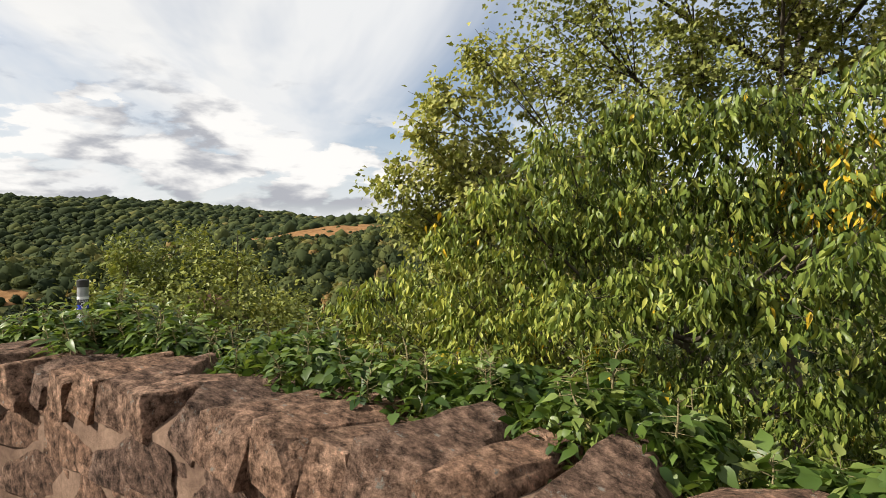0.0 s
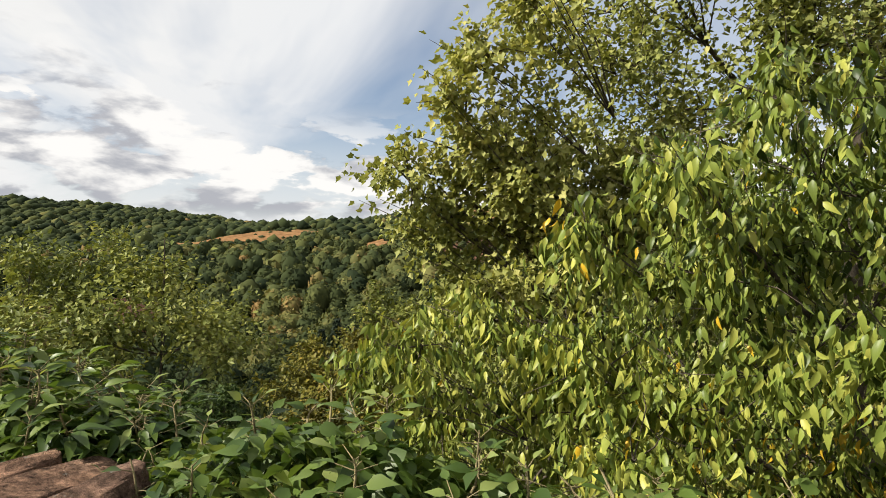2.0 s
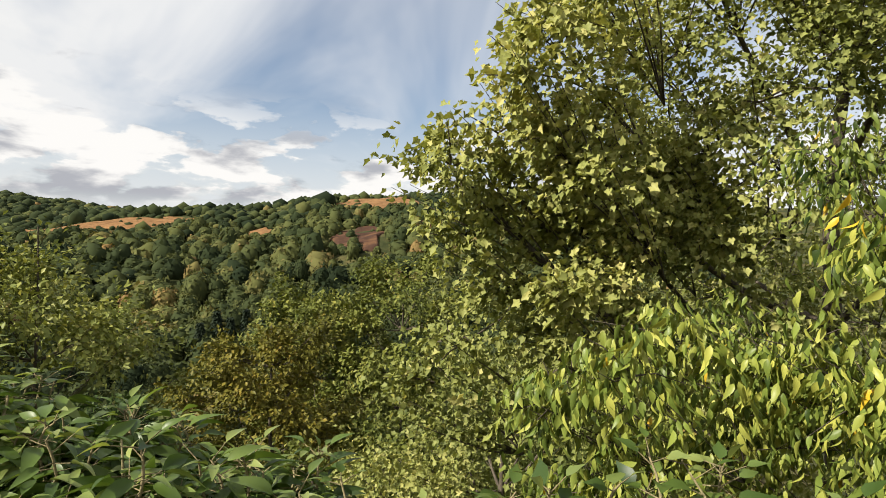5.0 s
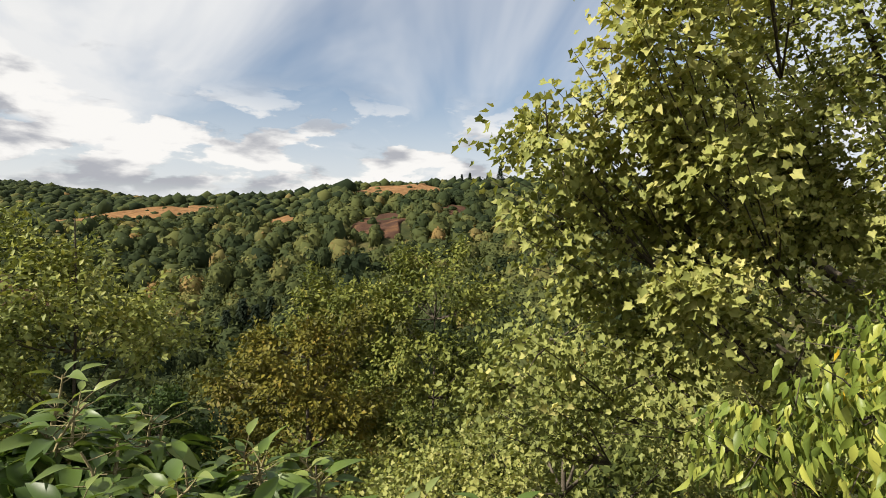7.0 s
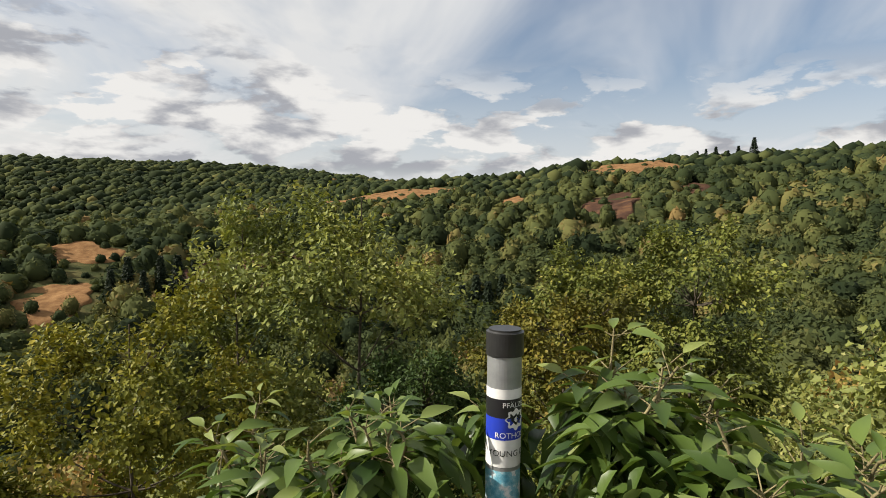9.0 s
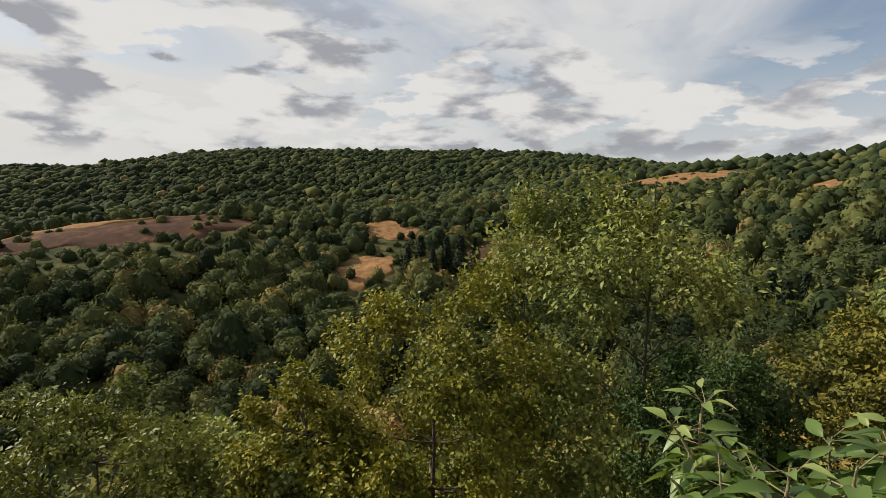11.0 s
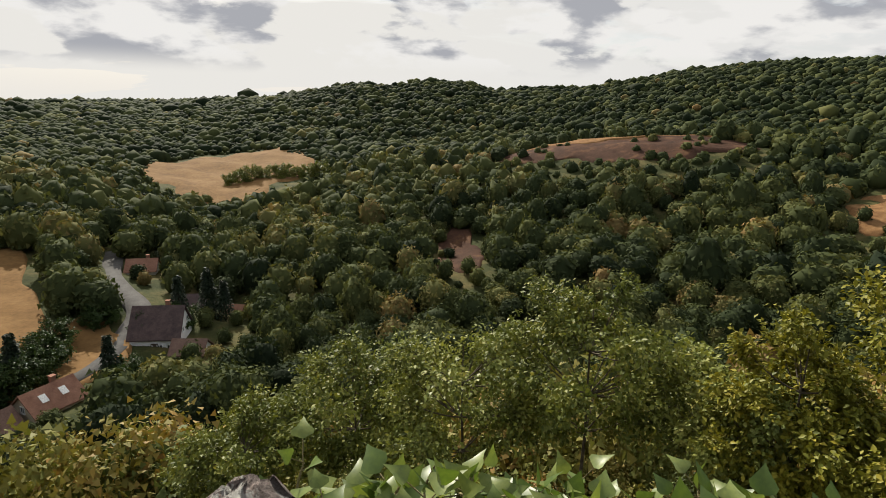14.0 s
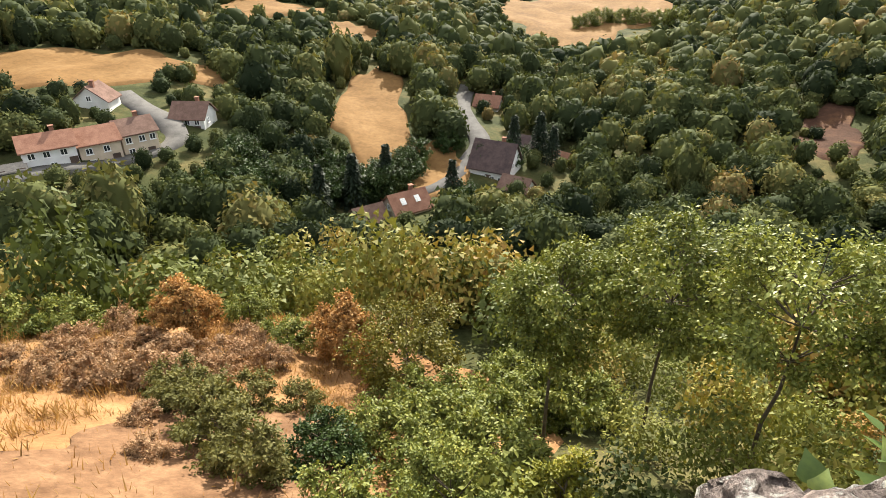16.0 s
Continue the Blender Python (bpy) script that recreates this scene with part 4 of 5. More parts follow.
build_roads()
house("white_house", -89.5, -112, 26, 7.5, 9.0, 4.6, 8.4, RENDER_WHITE, TILE_BROWN, "white gabled house with a brown tiled roof above the row", [(-2, 1.6), (2, 1.6)], [0], [(-1.6, 1.2), (1.6, 1.2), (0, 4.6)], skylights=1)
house("white_house", -96, -92.5, 110, 9.0, 8.5, 4.8, 8.2, RENDER_WHITE, TILE_BROWN, "white house with a balcony and brown hipped roof", [(-2.6, 0.9), (0, 3.0), (2.6, 3.0)], [2.0], [(-1.5, 3.0), (1.5, 1.0)])
house("row_house", -65.6, -95.6, 147, 10.0, 7.5, 5.6, 8.0, RENDER_WHITE, TILE_RED, "white two-storey row house with a faded red roof", [(-3.4, 3.6), (-0.6, 3.6), (2.6, 3.6), (0.2, 0.9)], [3.2], [(0, 3.6)])
house("row_house", -72.6, -93.0, 152, 8.5, 8.0, 6.2, 8.9, RENDER_BEIGE, TILE_RED, "beige two-storey row house with a red roof", [(-2.4, 3.8), (1.2, 3.8), (-2.2, 1.0)], [2.2], chimney=False)
house("row_house", -79.2, -91.0, 155, 8.0, 8.0, 7.0, 9.6, RENDER_BEIGE, TILE_BROWN, "beige three-storey house with a brown roof", [(-2.6, 4.8), (0.4, 4.8), (2.8, 4.8), (-2.4, 2.0)], [1.6], [(0, 4.2)])
house("garage_row", -58.0, -97.6, 147, 9.0, 5.0, 2.6, 3.3, RENDER_GREY, STONE_GREY, "low grey garages with white doors by the road", (), [-2.6, 0.2, 3.0], chimney=False)
house("farm_house", -92.5, -41.2, 145, 9.5, 7.5, 4.2, 7.6, RENDER_BEIGE, TILE_RED, "long house with a reddish tiled roof and roof windows", [(-2.5, 1.2), (2.0, 1.2)], [0.2], [(0, 4.0)], skylights=2)
house("barn", -86.4, -46.2, 145, 7.0, 6.5, 3.2, 6.0, RENDER_GREY, TILE_BROWN, "barn with a brown tiled roof joined to the long house", (), [0], chimney=False)
house("manor_house", -116.8, -31.2, 85, 11.5, 10.0, 4.6, 11.0, RENDER_WHITE, TILE_DARK, "half-timbered house with a steep dark roof", [(-3.6, 1.2), (-1.2, 1.2), (1.2, 1.2), (3.6, 1.2)], [0], [(-1.8, 4.6), (1.8, 4.6)])
house("annex", -111.4, -24.8, 80, 7.5, 6.0, 3.0, 5.6, RENDER_WHITE, TILE_BROWN, "small annex with a grey-brown roof", [(0, 0.9)], (), [(0, 1.0)], chimney=False)
house("cottage", -160, -46.5, 90, 9.0, 7.0, 3.6, 6.8, RENDER_WHITE, TILE_RED, "small white cottage with a pale red roof", [(-2, 1.0), (2, 1.0)], [0], [(0, 3.0)])
house("shed", -136, -30, 90, 8.0, 6.0, 3.0, 5.4, RENDER_GREY, TILE_DARK, "dark roofed shed between the trees", (), [0], chimney=False)
house("shed", -133, -19.5, 70, 4.0, 3.5, 2.6, 4.2, RENDER_WHITE, TILE_RED, "tiny white garden shed", (), [0], chimney=False)


# ---------------------------------------------------------------- woods
def crown_shape(seed, cards, card, core, inner=0.86, depth=0.15):
    """A crown of radius 1: a lumpy core, if any, its dark tone painted as the crown's inner shade, and many small tufts
    of leaves over and through its outer shell.
    """
    rng = np.random.default_rng(seed)
    bm = bmesh.new()
    bmesh.ops.create_icosphere(bm, subdivisions=core or 2, radius=0.86)
    for v in bm.verts:
        v.co *= 1 + 0.42 * noise.noise(v.co * 2.1 + Vector((seed * 3.7, 0, 0))) + 0.2 * noise.noise(v.co * 4.5 + Vector((0, seed, 0)))
    cv = np.array([v.co for v in bm.verts])
    cf = np.array([[v.index for v in f.verts] for f in bm.faces])
    bm.free()
    heap = Heap()
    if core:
        # beneath tufts one low tone paints the shade seen between the leaves
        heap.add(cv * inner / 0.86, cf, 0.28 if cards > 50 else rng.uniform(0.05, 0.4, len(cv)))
    if cards:
        k = rng.integers(0, len(cf), cards)
        w = rng.dirichlet((1, 1, 1), cards)
        at = (cv[cf[k]] * w[:, :, None]).sum(1) * (1.1 - depth * rng.uniform(0, 1, (cards, 1)) ** 1.6)
        out = unit(at)
        leaves(heap, TUFT, at, unit(rng.normal(0, 1, at.shape) + out * (0.4 if depth > 0.5 else 0.1)), unit(out * (0.8 if depth > 0.5 else 1.3) + [0, 0, 0.5] + rng.normal(0, 0.4 if depth > 0.5 else 0.26, at.shape)),
               card * rng.uniform(0.6, 1.4, cards), np.clip(rng.normal(0.5, 0.13, cards), 0, 1))
    return np.concatenate(heap.v), np.concatenate(heap.f), np.concatenate(heap.t)


def is_heath(x, y):
    """Whether places lie on heath or dry meadow far off, where single bushes stand."""
    hit = np.zeros(np.shape(x), dtype=bool)
    for name, b, d, la, lc, _, _ in FIELDS:
        cx, cy = spot(b, d)
        hit |= (np.hypot(x - cx, y - cy) < max(la, lc)) & (name in ("heath", "dry_meadow")) & (d > 100)
    return hit


def build_woods():
    rng = np.random.default_rng(77)
    # from, to, spacing, tufts on a crown, their size, core, its radius, depth of the leafy shell
    rings = [(9, 26, 3.0, 1300, 0.085, 0, 0.6, 0.7), (26, 60, 4.2, 1000, 0.12, 0, 0.6, 0.7), (60, 130, 5.2, 560, 0.15, 2, 0.72, 0.3), (130, 210, 6.0, 240, 0.21, 2, 0.78, 0.25),
             (210, 340, 6.6, 80, 0.33, 2, 0.82, 0.2), (340, 560, 5.2, 0, 0.6, 1, 0.86, 0.1), (560, 800, 5.6, 0, 0.4, 1, 0.86, 0.1), (800, 1700, 11.0, 0, 0.4, 1, 0.86, 0.1)]
    for near, far, gap, cards, card, core, inner, depth in rings:
        shapes = [crown_shape(int(near) + i, cards, card, core, inner, depth) for i in range(6)]
        heap = Heap()
        side = far
        g = np.arange(-side, side, gap)
        X, Y = np.meshgrid(g, g)
        X = (X + rng.uniform(-0.5, 0.5, X.shape) * gap).ravel() + HUB[0]
        Y = (Y + rng.uniform(-0.5, 0.5, Y.shape) * gap).ravel() + HUB[1]
        dx, dy = X - HUB[0], Y - HUB[1]
        d = np.hypot(dx, dy)
        b = np.degrees(np.arctan2(-dx, dy))
        keep = (d >= near) & (d < far) & (b > np.where(d > 800, 86, np.where(d > 560, -34, -45))) & (b < np.where(d < 26, 122, 154)) & (~in_field(X, Y, 0.95) | ((rng.random(X.shape) < 0.2) & is_heath(X, Y))) & ~is_built(X, Y)
        keep &= (d > 21) | (b < 9) | (b > 40)          # the hollow before the birches
        X, Y, d, b = X[keep], Y[keep], d[keep], b[keep]
        Z = land_height(X, Y)
        size = gap * rng.uniform(0.42, 0.86, len(X)) * (0.75 if near < 20 else 1)
        tall = rng.uniform(0.8, 1.35, len(X)) * np.where(rng.random(len(X)) < 0.06, 1.4, 1.0)
        if near > 300:
            size = size * 1.1
            tall = rng.uniform(0.6, 0.95, len(X)) * np.where(rng.random(len(X)) < 0.05, 1.5 if near < 500 else 1.15, 1.0)
        scrub = in_field(X, Y, 1.03, 26.0) | is_built(X, Y, 24.0)
        size = np.where(scrub, size * 0.5, size) * (np.exp(rng.normal(0, 0.2, len(X))) if near > 300 else 1)
        patch = 0.5 + 0.5 * np.sin(X * 0.021 + 2 * np.sin(Y * 0.013)) * np.cos(Y * 0.027)
        for i in range(len(X)):
            v, f, t = shapes[rng.integers(0, 6)]
            a = rng.uniform(0, 6.28)
            c, s = math.cos(a), math.sin(a)
            r, h = size[i], size[i] * tall[i]
            lift = h * 0.75 if d[i] < 210 else h * 0.4
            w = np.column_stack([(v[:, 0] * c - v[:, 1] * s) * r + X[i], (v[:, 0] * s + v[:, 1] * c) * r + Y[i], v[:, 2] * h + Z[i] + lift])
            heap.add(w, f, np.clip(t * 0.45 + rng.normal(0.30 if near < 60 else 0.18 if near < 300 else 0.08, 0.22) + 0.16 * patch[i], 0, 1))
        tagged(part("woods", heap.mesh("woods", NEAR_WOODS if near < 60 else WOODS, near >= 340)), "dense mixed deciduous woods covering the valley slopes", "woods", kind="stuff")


build_woods()


# ---------------------------------------------------------------- spruces, scrub and grass on the slopes
def spruce_meshes(seed):
    rng = np.random.default_rng(seed)
    wood, crown = Heap(), Heap()
    tube(wood, [(0, 0, -1), (0.05, 0, 5), (0, 0, 11)], [0.25, 0.15, 0.02], 6)
    at, ax = [], []
    for z in np.arange(1.2, 11, 0.42):
        r = (11.3 - z) * 0.24 + 0.12
        for a in np.arange(0, 6.28, 0.55) + rng.uniform(0, 6):
            for q in (0.35, 0.65, 0.95):
                at.append((math.cos(a) * r * q, math.sin(a) * r * q, z - 0.35 * r * q + rng.normal(0, 0.08)))
                ax.append((math.cos(a), math.sin(a), -0.5))
    at, ax = np.array(at), np.array(ax) + rng.normal(0, 0.25, (len(at), 3))
    leaves(crown, RHOMB, at, ax, np.tile([0, 0, 1.0], (len(at), 1)) + rng.normal(0, 0.3, at.shape), rng.uniform(0.6, 1.1, len(at)), rng.uniform(0, 0.8, len(at)))
    return wood.mesh("trunk", BARK, True), crown.mesh("crown", LEAF_SPRUCE)


SPRUCE = spruce_meshes(3)
for i, (bearing, dist, size) in enumerate([(36.5, 196, 1.0), (35.2, 200, 1.15), (34.0, 195, 0.95), (32.6, 201, 1.1), (31.2, 198, 1.25), (29.8, 203, 1.0), (4.4, 150, 1.0), (3.0, 156, 1.15), (1.8, 150, 1.05), (0.4, 157, 1.1), (-1.2, 152, 0.9),
                                           (104.4, 126, 0.9), (101.8, 130, 1.0), (100.4, 128, 0.8), (110.6, 104, 0.8), (117.5, 108, 0.9), (121, 102, 1.0), (-18.0, 415, 0.75), (-18.8, 420, 0.9), (-19.8, 418, 0.7), (-20.6, 424, 0.95), (-21.8, 415, 1.25), (-17.3, 420, 0.7), (124.5, 99, 0.9)]):
    x, y = spot(bearing, dist)
    plant("spruce_tree", SPRUCE, x, y, land_z(x, y), size, i * 47, "dark spruce standing above the deciduous woods", "tree", "spruces in the valley")

BUSHES = [tree_meshes(60 + i, 2.0, 0.2, (1.5, 1.2, 0.9), RHOMB, 0.13, m, lobes=18, twigs=20, per=16, trunk=0.04) for i, m in enumerate((LEAF_SAGE, LEAF_DRYBUSH, LEAF_GREEN))]
for i, (x, y, k, size) in enumerate([(-12.4, -9.6, 0, 1.0), (-13.6, -11.2, 0, 1.1), (-14.6, -13.2, 0, 1.05), (-15.2, -15.0, 0, 0.9), (-11.6, -7.8, 0, 1.0), (-17.5, -17.5, 1, 0.9), (-16.2, -19.4, 1, 0.8), (-19.2, -16.0, 1, 0.9),
                                     (-14.8, -20.6, 1, 0.8), (-21.5, -16.6, 1, 0.8), (-13.2, -21.6, 1, 0.7), (-22.6, -15.0, 2, 1.1), (-24.4, -19.0, 2, 1.2), (-17.6, -24.4, 2, 1.2), (-19.4, -23.2, 1, 0.8), (-15.6, -25.6, 2, 1.1),
                                     (-11.0, -4.4, 2, 1.0), (-22.6, -1.4, 2, 1.5), (-21.0, 0.2, 2, 1.4), (-22.4, -3.0, 2, 1.4), (-20.6, -1.6, 2, 1.3), (-14.6, -3.6, 2, 1.1), (-17.4, -5.0, 2, 1.2), (-15.6, -16.4, 1, 1.0), (-16.8, -14.6, 1, 0.9), (-14.2, -17.8, 1, 0.9), (-18.2, -19.8, 1, 0.8),
                                     (-12.6, -13.4, 1, 0.55), (-10.9, -11.0, 1, 0.5), (-16.4, -22.2, 1, 0.8), (-13.0, -19.2, 1, 0.7), (-20.2, -14.2, 1, 0.8), (-16.0, -11.8, 0, 0.9), (-17.2, -10.2, 0, 0.8), (-15.5, -1.8, 2, 1.3), (-13.8, -0.4, 2, 1.2), (-17.2, -2.4, 2, 1.3), (-19.4, -4.0, 2, 1.3), (-15.8, -6.2, 2, 1.1), (-19.6, -6.4, 2, 1.2), (-12.6, -2.4, 2, 1.0)]):
    label = ("grey-green thorn bush on the dry slope", "dry brown scrub bush on the dry slope", "leafy green bush at the edge of the dry slope")[k]
    plant("slope_scrub", BUSHES[k], x, y, land_z(x, y) - 0.1, size, i * 67, label, "bush", "bushes on the dry slope")

DARK_TREE = tree_meshes(90, 2.3, 0.2, (1.3, 1.3, 1.1), RHOMB, 0.14, LEAF_DARK, lobes=22, twigs=20, per=16, trunk=0.05)
for i, (bearing, dist, size) in enumerate([(114.4, 121, 2.6), (115.4, 114, 3.0), (116.3, 109, 3.2), (117.4, 112, 2.8), (118.4, 106, 3.3), (119.6, 108, 3.0), (120.8, 105, 3.2), (122.4, 106, 3.0), (124.0, 104, 3.2), (126.0, 103, 3.4), (128.2, 102, 3.2),
                                           (130.4, 103, 3.4), (132.8, 102, 3.2), (135.0, 101, 3.0), (111.0, 128, 2.6), (107.0, 121, 2.6), (104.6, 122, 2.8), (109.2, 104, 2.6), (131.6, 112, 3.2), (127.2, 111, 3.2), (123.2, 113, 3.0)]):
    x, y = spot(bearing, dist)
    plant("valley_tree", DARK_TREE, x, y, land_z(x, y) - 0.5, size, i * 53, "dark green broad-crowned tree beside the village", "tree", "trees beside the village")

for i, (x, y) in enumerate([(-309, -47), (-312, -43), (-311, -37), (-314, -32), (-321, -27), (-318, -21), (-317, -15), (-319, -9), (-317, -3)]):
    plant("hedge_tree", BUSHES[2], x, y, land_z(x, y) - 0.8, 3.6 + 0.5 * (i % 3), i * 71, "dark round tree in the hedge across the stubble field", "tree", "hedge across the field")


def build_grass():
    rng = np.random.default_rng(9)
    n = 32000
    bearing, dist = rng.uniform(118, 158, n), np.sqrt(rng.uniform(8 ** 2, 32 ** 2, n))
    x, y = HUB[0] - np.sin(np.radians(bearing)) * dist, HUB[1] + np.cos(np.radians(bearing)) * dist
    cx, cy = spot(143, 15)
    clump = np.sin(x * 1.7 + np.sin(y * 1.3)) * np.cos(y * 1.9 + x * 0.4)
    keep = (np.hypot((x - cx) / 5.5, (y - cy) / 4.5) > 1) | (rng.random(n) < 0.12)
    keep &= clump + rng.normal(0, 0.5, n) > -0.35
    x, y, clump = x[keep], y[keep], clump[keep]
    at = np.column_stack([x, y, land_height(x, y) + 0.05])
    ax = np.column_stack([rng.normal(0.15, 0.4, len(x)), rng.normal(0, 0.4, len(x)), np.ones(len(x))])
    heap = Heap()
    leaves(heap, BLADE, at, ax, rng.normal(0, 1, at.shape), (0.38 + 0.3 * np.clip(clump, 0, 1)) * rng.uniform(0.6, 1.3, len(x)), np.clip(rng.normal(0.45, 0.25, len(x)) + 0.1 * clump, 0, 1))
    tagged(part("dry_grass", heap.mesh("dry_grass", STRAW)), "tall dry orange grass on the steep slope", "grass", kind="stuff")


build_grass()


# ---------------------------------------------------------------- post on the wall
def build_post():
    x, y, top, r = -2.10, 3.40, 1.41, 0.030
    post = thing("steel_post", (x, y, 0.80), "grey steel post with a black cap and weathered stickers", "post")

    def ring(r0, r1, z0, z1, n=40):
        bm = bmesh.new()
        bmesh.ops.create_cone(bm, cap_ends=True, segments=n, radius1=r0, radius2=r1, depth=z1 - z0, matrix=Matrix.Translation((0, 0, (z0 + z1) / 2 - 0.80)))
        return bm

    part("tube", ring(r, r, 0.80, top - 0.03), STEEL, post)
    bm = ring(r + 0.003, r + 0.003, top - 0.045, top)
    bmesh.ops.bevel(bm, geom=[e for e in bm.edges if all(v.co.z > top - 0.81 for v in e.verts)], offset=0.005, segments=3, affect="EDGES")
    part("cap", bm, BLACK_PLASTIC, post, "black plastic cap with a dusty top")

    def patch(name, a0, a1, z0, z1, lift, mat, parent, label=""):
        n = 24
        a = np.radians(np.linspace(a0, a1, n))
        v = [((r + lift) * math.sin(q), -(r + lift) * math.cos(q), z - 0.80) for z in (z0, z1) for q in a]
        f = [(i, i + 1, n + i + 1, n + i) for i in range(n - 1)]
        return part(name, mesh_from(name, v, np.array(f), mat, smooth=True), None, parent, label)

    white = patch("sticker", -120, 150, top - 0.236, top - 0.100, 0.0006, STICKER_WHITE, post, "white fan sticker with a black and blue panel")
    patch("black_panel", -82, 140, top - 0.150, top - 0.117, 0.0010, BLACK_INK, white)
    patch("blue_panel", -82, 140, top - 0.188, top - 0.150, 0.0010, BLUE_INK, white)
    teal = patch("sticker", -150, 150, top - 0.44, top - 0.243, 0.0006, STICKER_TEAL, post, "torn faded blue sticker")
    # the badge: a toothed white disc with a dark diamond
    flower = bmesh.new()
    ring_v = []
    for k in range(40):
        q = k / 40 * 2 * math.pi
        ring_v.append((math.cos(q) * (0.0175 + 0.0022 * math.cos(q * 8)), math.sin(q) * (0.0175 + 0.0022 * math.cos(q * 8))))

    def wrap(px, pz, mid, z, lift):
        q = radians(mid) + px / r
        return ((r + lift) * math.sin(q), -(r + lift) * math.cos(q), z + pz - 0.80)

    c = flower.verts.new(wrap(0, 0, 42, top - 0.152, 0.0016))
    rim = [flower.verts.new(wrap(a, b_, 42, top - 0.152, 0.0016)) for a, b_ in ring_v]
    for i in range(40):
        flower.faces.new((c, rim[i], rim[(i + 1) % 40]))
    part("badge", flower, STICKER_WHITE, white)
    dia = bmesh.new()
    for s0, s1 in ((0.0055, 0.0105),):
        o = [dia.verts.new(wrap(a * s1, b_ * s1, 42, top - 0.152, 0.0022)) for a, b_ in ((1, 0), (0, 1), (-1, 0), (0, -1))]
        i_ = [dia.verts.new(wrap(a * s0, b_ * s0, 42, top - 0.152, 0.0022)) for a, b_ in ((1, 0), (0, 1), (-1, 0), (0, -1))]
        for k in range(4):
            dia.faces.new((o[k], o[(k + 1) % 4], i_[(k + 1) % 4], i_[k]))
    part("diamond", dia, BLACK_INK, white)

    def lettering(text, size, mid, z, mat):
        cu = bpy.data.curves.new("lettering", "FONT")
        cu.body, cu.size, cu.align_x = text, size, "CENTER"
        cu.resolution_u = 3
        ob = new("lettering", cu)
        bpy.context.view_layer.update()
        me = bpy.data.meshes.new_from_object(ob.evaluated_get(bpy.context.evaluated_depsgraph_get()))
        bpy.data.objects.remove(ob)
        for v in me.vertices:
            v.co = wrap(v.co.x, v.co.y, mid, z, 0.0018)
        me.materials.clear()
        me.materials.append(mat)
        part("lettering", me, None, white)

    lettering("PFÄLZER", 0.0125, 42, top - 0.131, STICKER_WHITE)
    lettering("ROTHOS", 0.0135, 24, top - 0.184, STICKER_WHITE)
    lettering("YOUNG DE", 0.0150, 22, top - 0.216, BLACK_INK)


build_post()


# ---------------------------------------------------------------- ivy
def shoot(heap_stem, heap_leaf, rng, base, rise, lean, count, size, single=None, shape=IVY):
    """One ivy shoot: a bent stem with leaves set round it; the last ones small and upright."""
    base = np.array(base, dtype=float)
    tip = base + np.array([lean[0], lean[1], rise])
    m = (base + tip) / 2 + rng.normal(0, 0.03, 3) + [lean[0] * 0.25, lean[1] * 0.25, 0]
    t = np.linspace(0, 1, 6)[:, None]
    line = (1 - t) ** 2 * base + 2 * t * (1 - t) * m + t ** 2 * tip
    tube(heap_stem, line, np.linspace(0.0045, 0.002, 6), 5)
    u = np.sort(rng.uniform(0.15, 1.0, count))
    at = np.column_stack([np.interp(u, t[:, 0], line[:, k]) for k in range(3)])
    a = np.arange(count) * 2.4 + rng.uniform(0, 6)
    out = np.column_stack([np.cos(a), np.sin(a), rng.uniform(-0.25, 0.45, count) + (u > 0.8) * 0.5])
    foot = at + unit(out) * rng.uniform(0.015, 0.05, (count, 1))
    for p, f in zip(at, foot):
        tube(heap_stem, [p, f], [0.0016, 0.0012], 3)
    s = size * rng.uniform(0.7, 1.2, count) * np.where(u > 0.85, 0.65, 1.0)
    nor = np.column_stack([rng.normal(0, 0.4, count), rng.normal(0, 0.4, count), np.ones(count)]) + unit(out) * 0.25
    tone = np.clip(rng.normal(0.45, 0.2, count) + (u > 0.85) * 0.35, 0, 1)
    if single is None:
        leaves(heap_leaf, shape, foot, out, nor, s, tone)
    else:
        single(foot, out, nor, s)


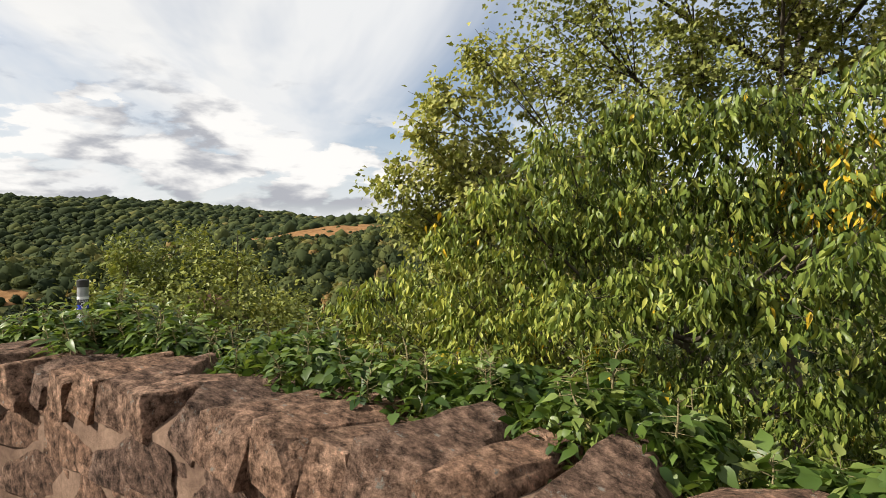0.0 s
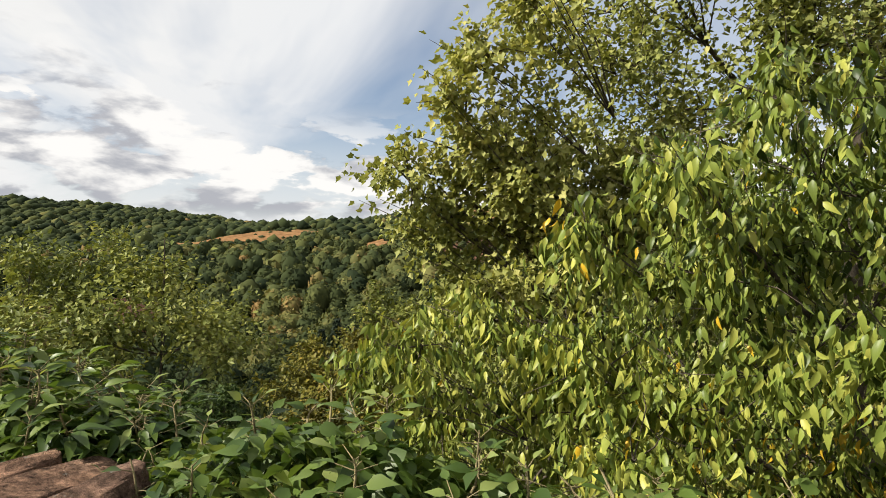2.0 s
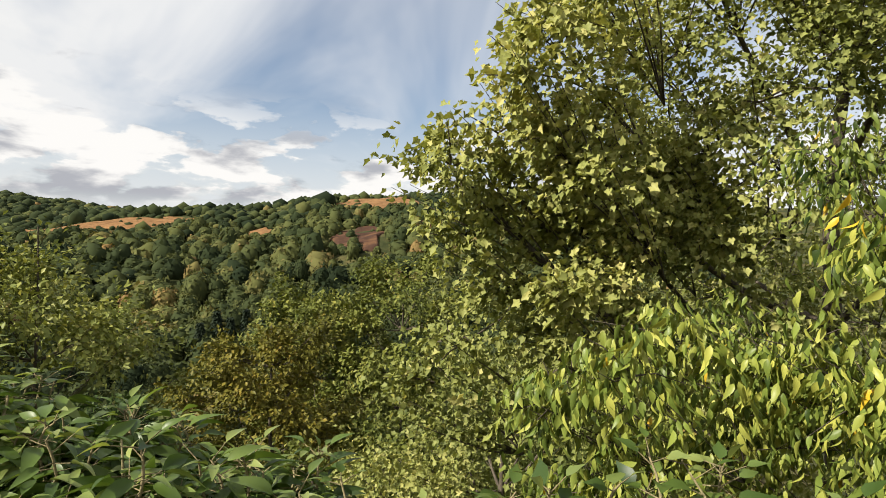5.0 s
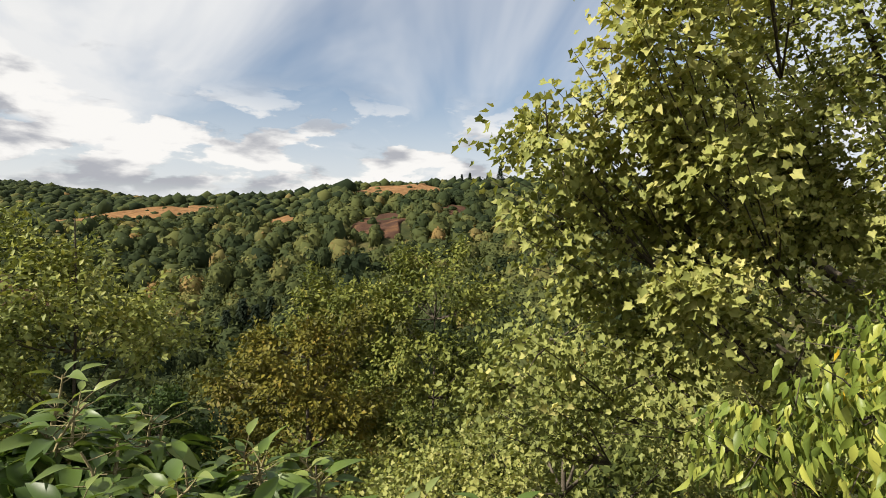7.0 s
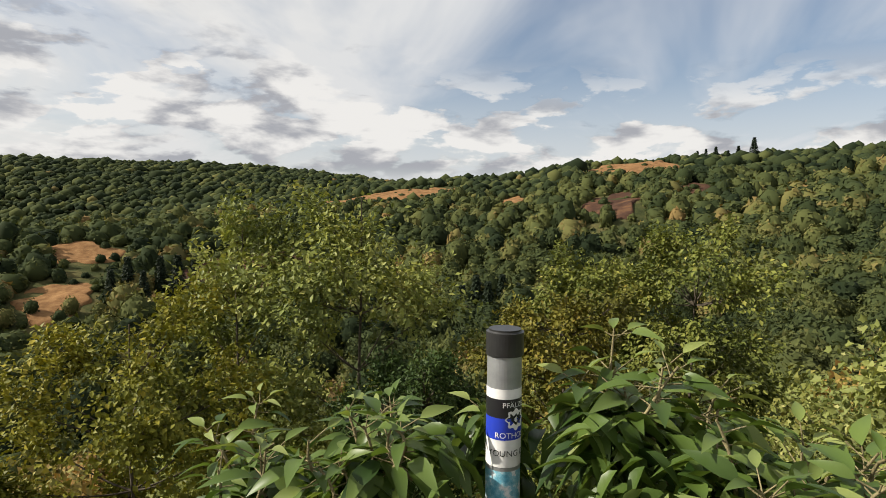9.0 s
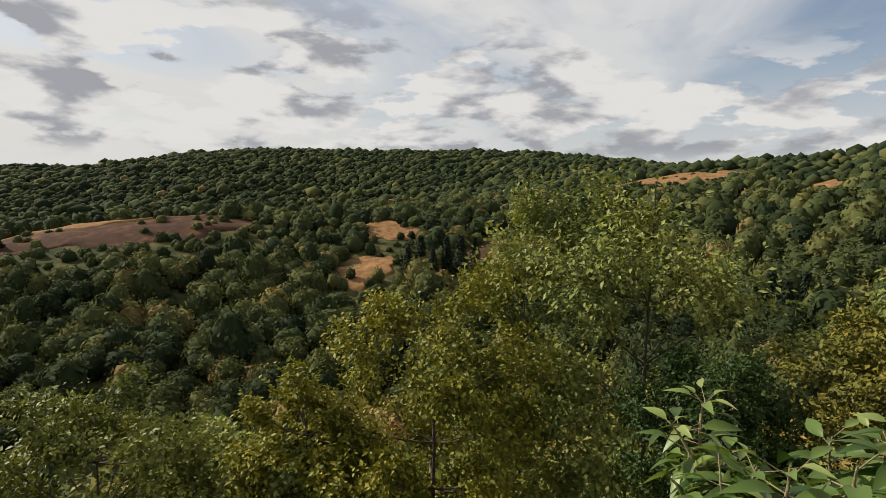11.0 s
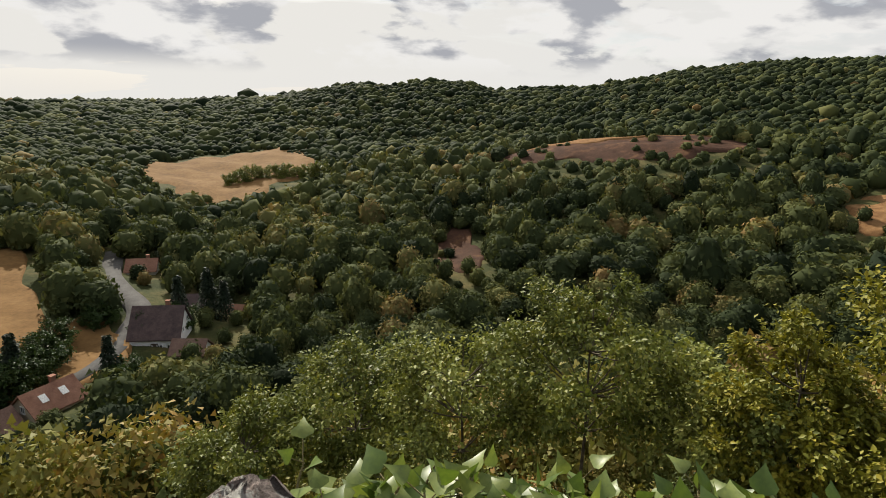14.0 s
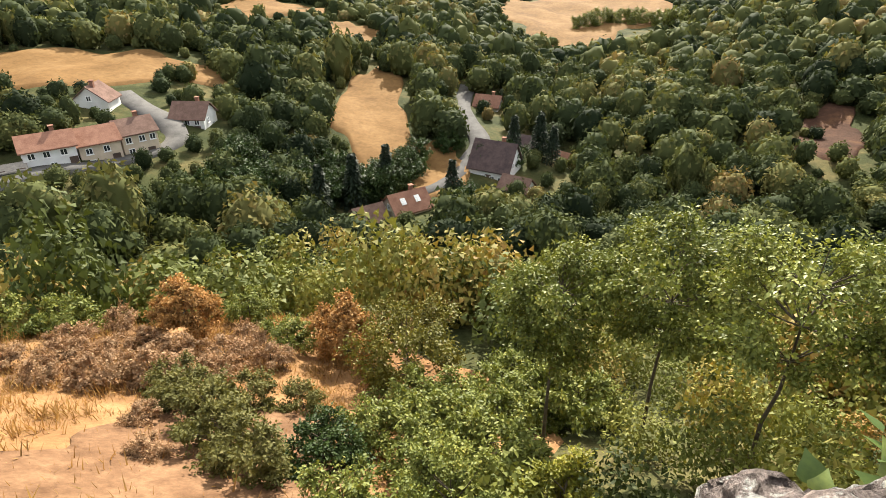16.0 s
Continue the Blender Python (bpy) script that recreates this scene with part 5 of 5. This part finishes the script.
def build_ivy():
    s, q, d, o = wall_line(0.01)
    stems_up, blades_up = Heap(), Heap()
    # stretch of the wall from, to; leaves; how high it mounds; from, to across the wall; leaf length
    runs = [("ivy", 0.3, 2.3, 3200, 0.17, (0.22, 0.85), 0.084, "glossy green ivy creeping over the wall top"),
            ("ivy", 2.4, 4.7, 4400, 0.23, (0.24, 0.98), 0.062, "thick green ivy covering the outer side of the wall"),
            ("ivy", 4.75, 5.85, 4200, 0.33, (0.28, 1.00), 0.082, "lush ivy with upright shoots around the post")]
    for k, (name, a, b, n, high, (o0, o1), size, label) in enumerate(runs):
        rng = np.random.default_rng(100 + k)
        mass = thing(name, (*q[int(a / 0.01)], 0.9), label, "ivy")
        mass.matrix_basis = Matrix.Identity(4)
        stems, blades = Heap(), Heap()

        def mound(run, out):
            u = (out - o0) / (o1 - o0)
            over = np.clip(u * 3.2, 0, 1) * np.clip((1.12 - u) * 2.2, -0.6, 1)
            ends = np.clip((run - a) * 3, 0, 1) * np.clip((b - run) * 3, 0, 1)
            return (0.955 if k == 2 else 0.975) + high * over * (0.4 + 0.6 * ends) * (0.78 + 0.3 * np.sin(run * 6.3 + 1) * np.cos(out * 7 + run * 2.1))

        run, out = rng.uniform(a, b, n), rng.uniform(o0, o1, n)
        i = np.minimum((run / 0.01).astype(int), len(q) - 1)
        at = np.column_stack([q[i] + o[i] * out[:, None], mound(run, out) - rng.exponential(0.035, n)]) + rng.normal(0, 0.012, (n, 3))
        turn = rng.uniform(0, 6.28, n)
        ax = np.column_stack([np.cos(turn) + o[i][:, 0] * 0.3, np.sin(turn) + o[i][:, 1] * 0.3, rng.normal(-0.35, 0.3, n)])
        nor = np.column_stack([o[i] * 0.15, np.ones(n)]) + rng.normal(0, 0.42, (n, 3))
        clear = (np.abs(at[:, 0] + 2.08) > 0.10) | (at[:, 1] > 3.42) | (at[:, 2] < 1.0)
        leaves(blades, POINTED if k == 2 else IVY, at[clear], ax[clear], nor[clear], size * rng.uniform(0.6, 1.25, clear.sum()), np.clip(rng.normal(0.42, 0.22, clear.sum()), 0, 1))
        for _ in range((26, 46, 80)[k]):
            run, out = rng.uniform(a, b), rng.uniform(o0 + 0.12, o1 - 0.1)
            j = min(int(run / 0.01), len(q) - 1)
            p = q[j] + o[j] * out
            if abs(p[0] + 2.08) < 0.13 and p[1] < 3.5:
                continue
            z = float(mound(np.array(run), np.array(out)))
            shoot(stems, blades, rng, (*p, z - 0.06), rng.uniform(0.08, 0.17 if k else 0.1), d[j] * rng.normal(0, 0.04) + o[j] * rng.normal(0, 0.04), int(rng.integers(13, 18)), size * 0.95, shape=POINTED if k == 2 else IVY)
        tagged(part("stem", stems.mesh("stem", STEM), None, mass), kind="stuff")
        tagged(part("leaves", blades.mesh("leaves", LEAF_IVY), None, mass), kind="stuff")

        if k == 2:
            for _ in range(26):
                p = (max(-1.92, -1.85 + rng.normal(0, 0.07)), 3.09 + rng.normal(0, 0.08), 1.0)
                shoot(stems_up, blades_up, rng, p, rng.uniform(0.10, 0.28), (rng.normal(0, 0.05), rng.normal(0, 0.05)), 22, size, shape=POINTED)
            up = thing("ivy", (-1.74, 3.08, 0.95), "tall upright ivy shoots beside the post", "ivy")
            up.matrix_basis = Matrix.Identity(4)
            tagged(part("stem", stems_up.mesh("stem", STEM), None, up), kind="stuff")
            tagged(part("leaves", blades_up.mesh("leaves", LEAF_IVY), None, up), kind="stuff")

    # the few large-leaved shoots on the grey rock, leaf by leaf
    rng = np.random.default_rng(140)
    mass = thing("ivy", (-3.5, 2.2, 0.95), "large-leaved ivy shoots growing over the grey rock", "ivy")
    mass.matrix_basis = Matrix.Identity(4)
    shapes = [leaf_shape([0.0, 0.30 + 0.04 * i, 0.37 + 0.03 * i, 0.27, 0.12, 0.0], 0.15 + 0.06 * i, 0.1 + 0.08 * i) for i in range(5)]
    kinds = [mesh_from("leaf", v, f, LEAF_IVY, np.full(len(v), 0.36 + 0.13 * i), True) for i, (v, f) in enumerate(shapes)]
    stems = Heap()

    def single(foot, out, nor, size):
        y = unit(out + [0, 0, 0.35])
        x = unit(np.cross(y, nor + unit(out) * -0.4 + rng.normal(0, 0.6, nor.shape)))
        z = np.cross(x, y)
        for k in range(len(foot)):
            ob = part("leaf", kinds[int(rng.integers(0, 5))], None, mass)
            ob.matrix_basis = Matrix(((x[k][0], y[k][0], z[k][0], foot[k][0]), (x[k][1], y[k][1], z[k][1], foot[k][1]), (x[k][2], y[k][2], z[k][2], foot[k][2]), (0, 0, 0, 1))) @ Matrix.Scale(float(size[k]), 4)

    for _ in range(140):
        y = rng.uniform(1.92, 2.95)
        x = -3.76 + max(0, y - 2.35) * 0.30 + rng.uniform(-0.11, 0.09)
        shoot(stems, None, rng, (x, y, 0.85 if y < 2.3 else 0.79), rng.uniform(0.03, 0.14), (rng.uniform(-0.06, 0.06), rng.normal(0, 0.06)), int(rng.integers(6, 10)), 0.064, single)
    tagged(part("stem", stems.mesh("stem", STEM), None, mass), kind="stuff")


build_ivy()
build_stones(wall)
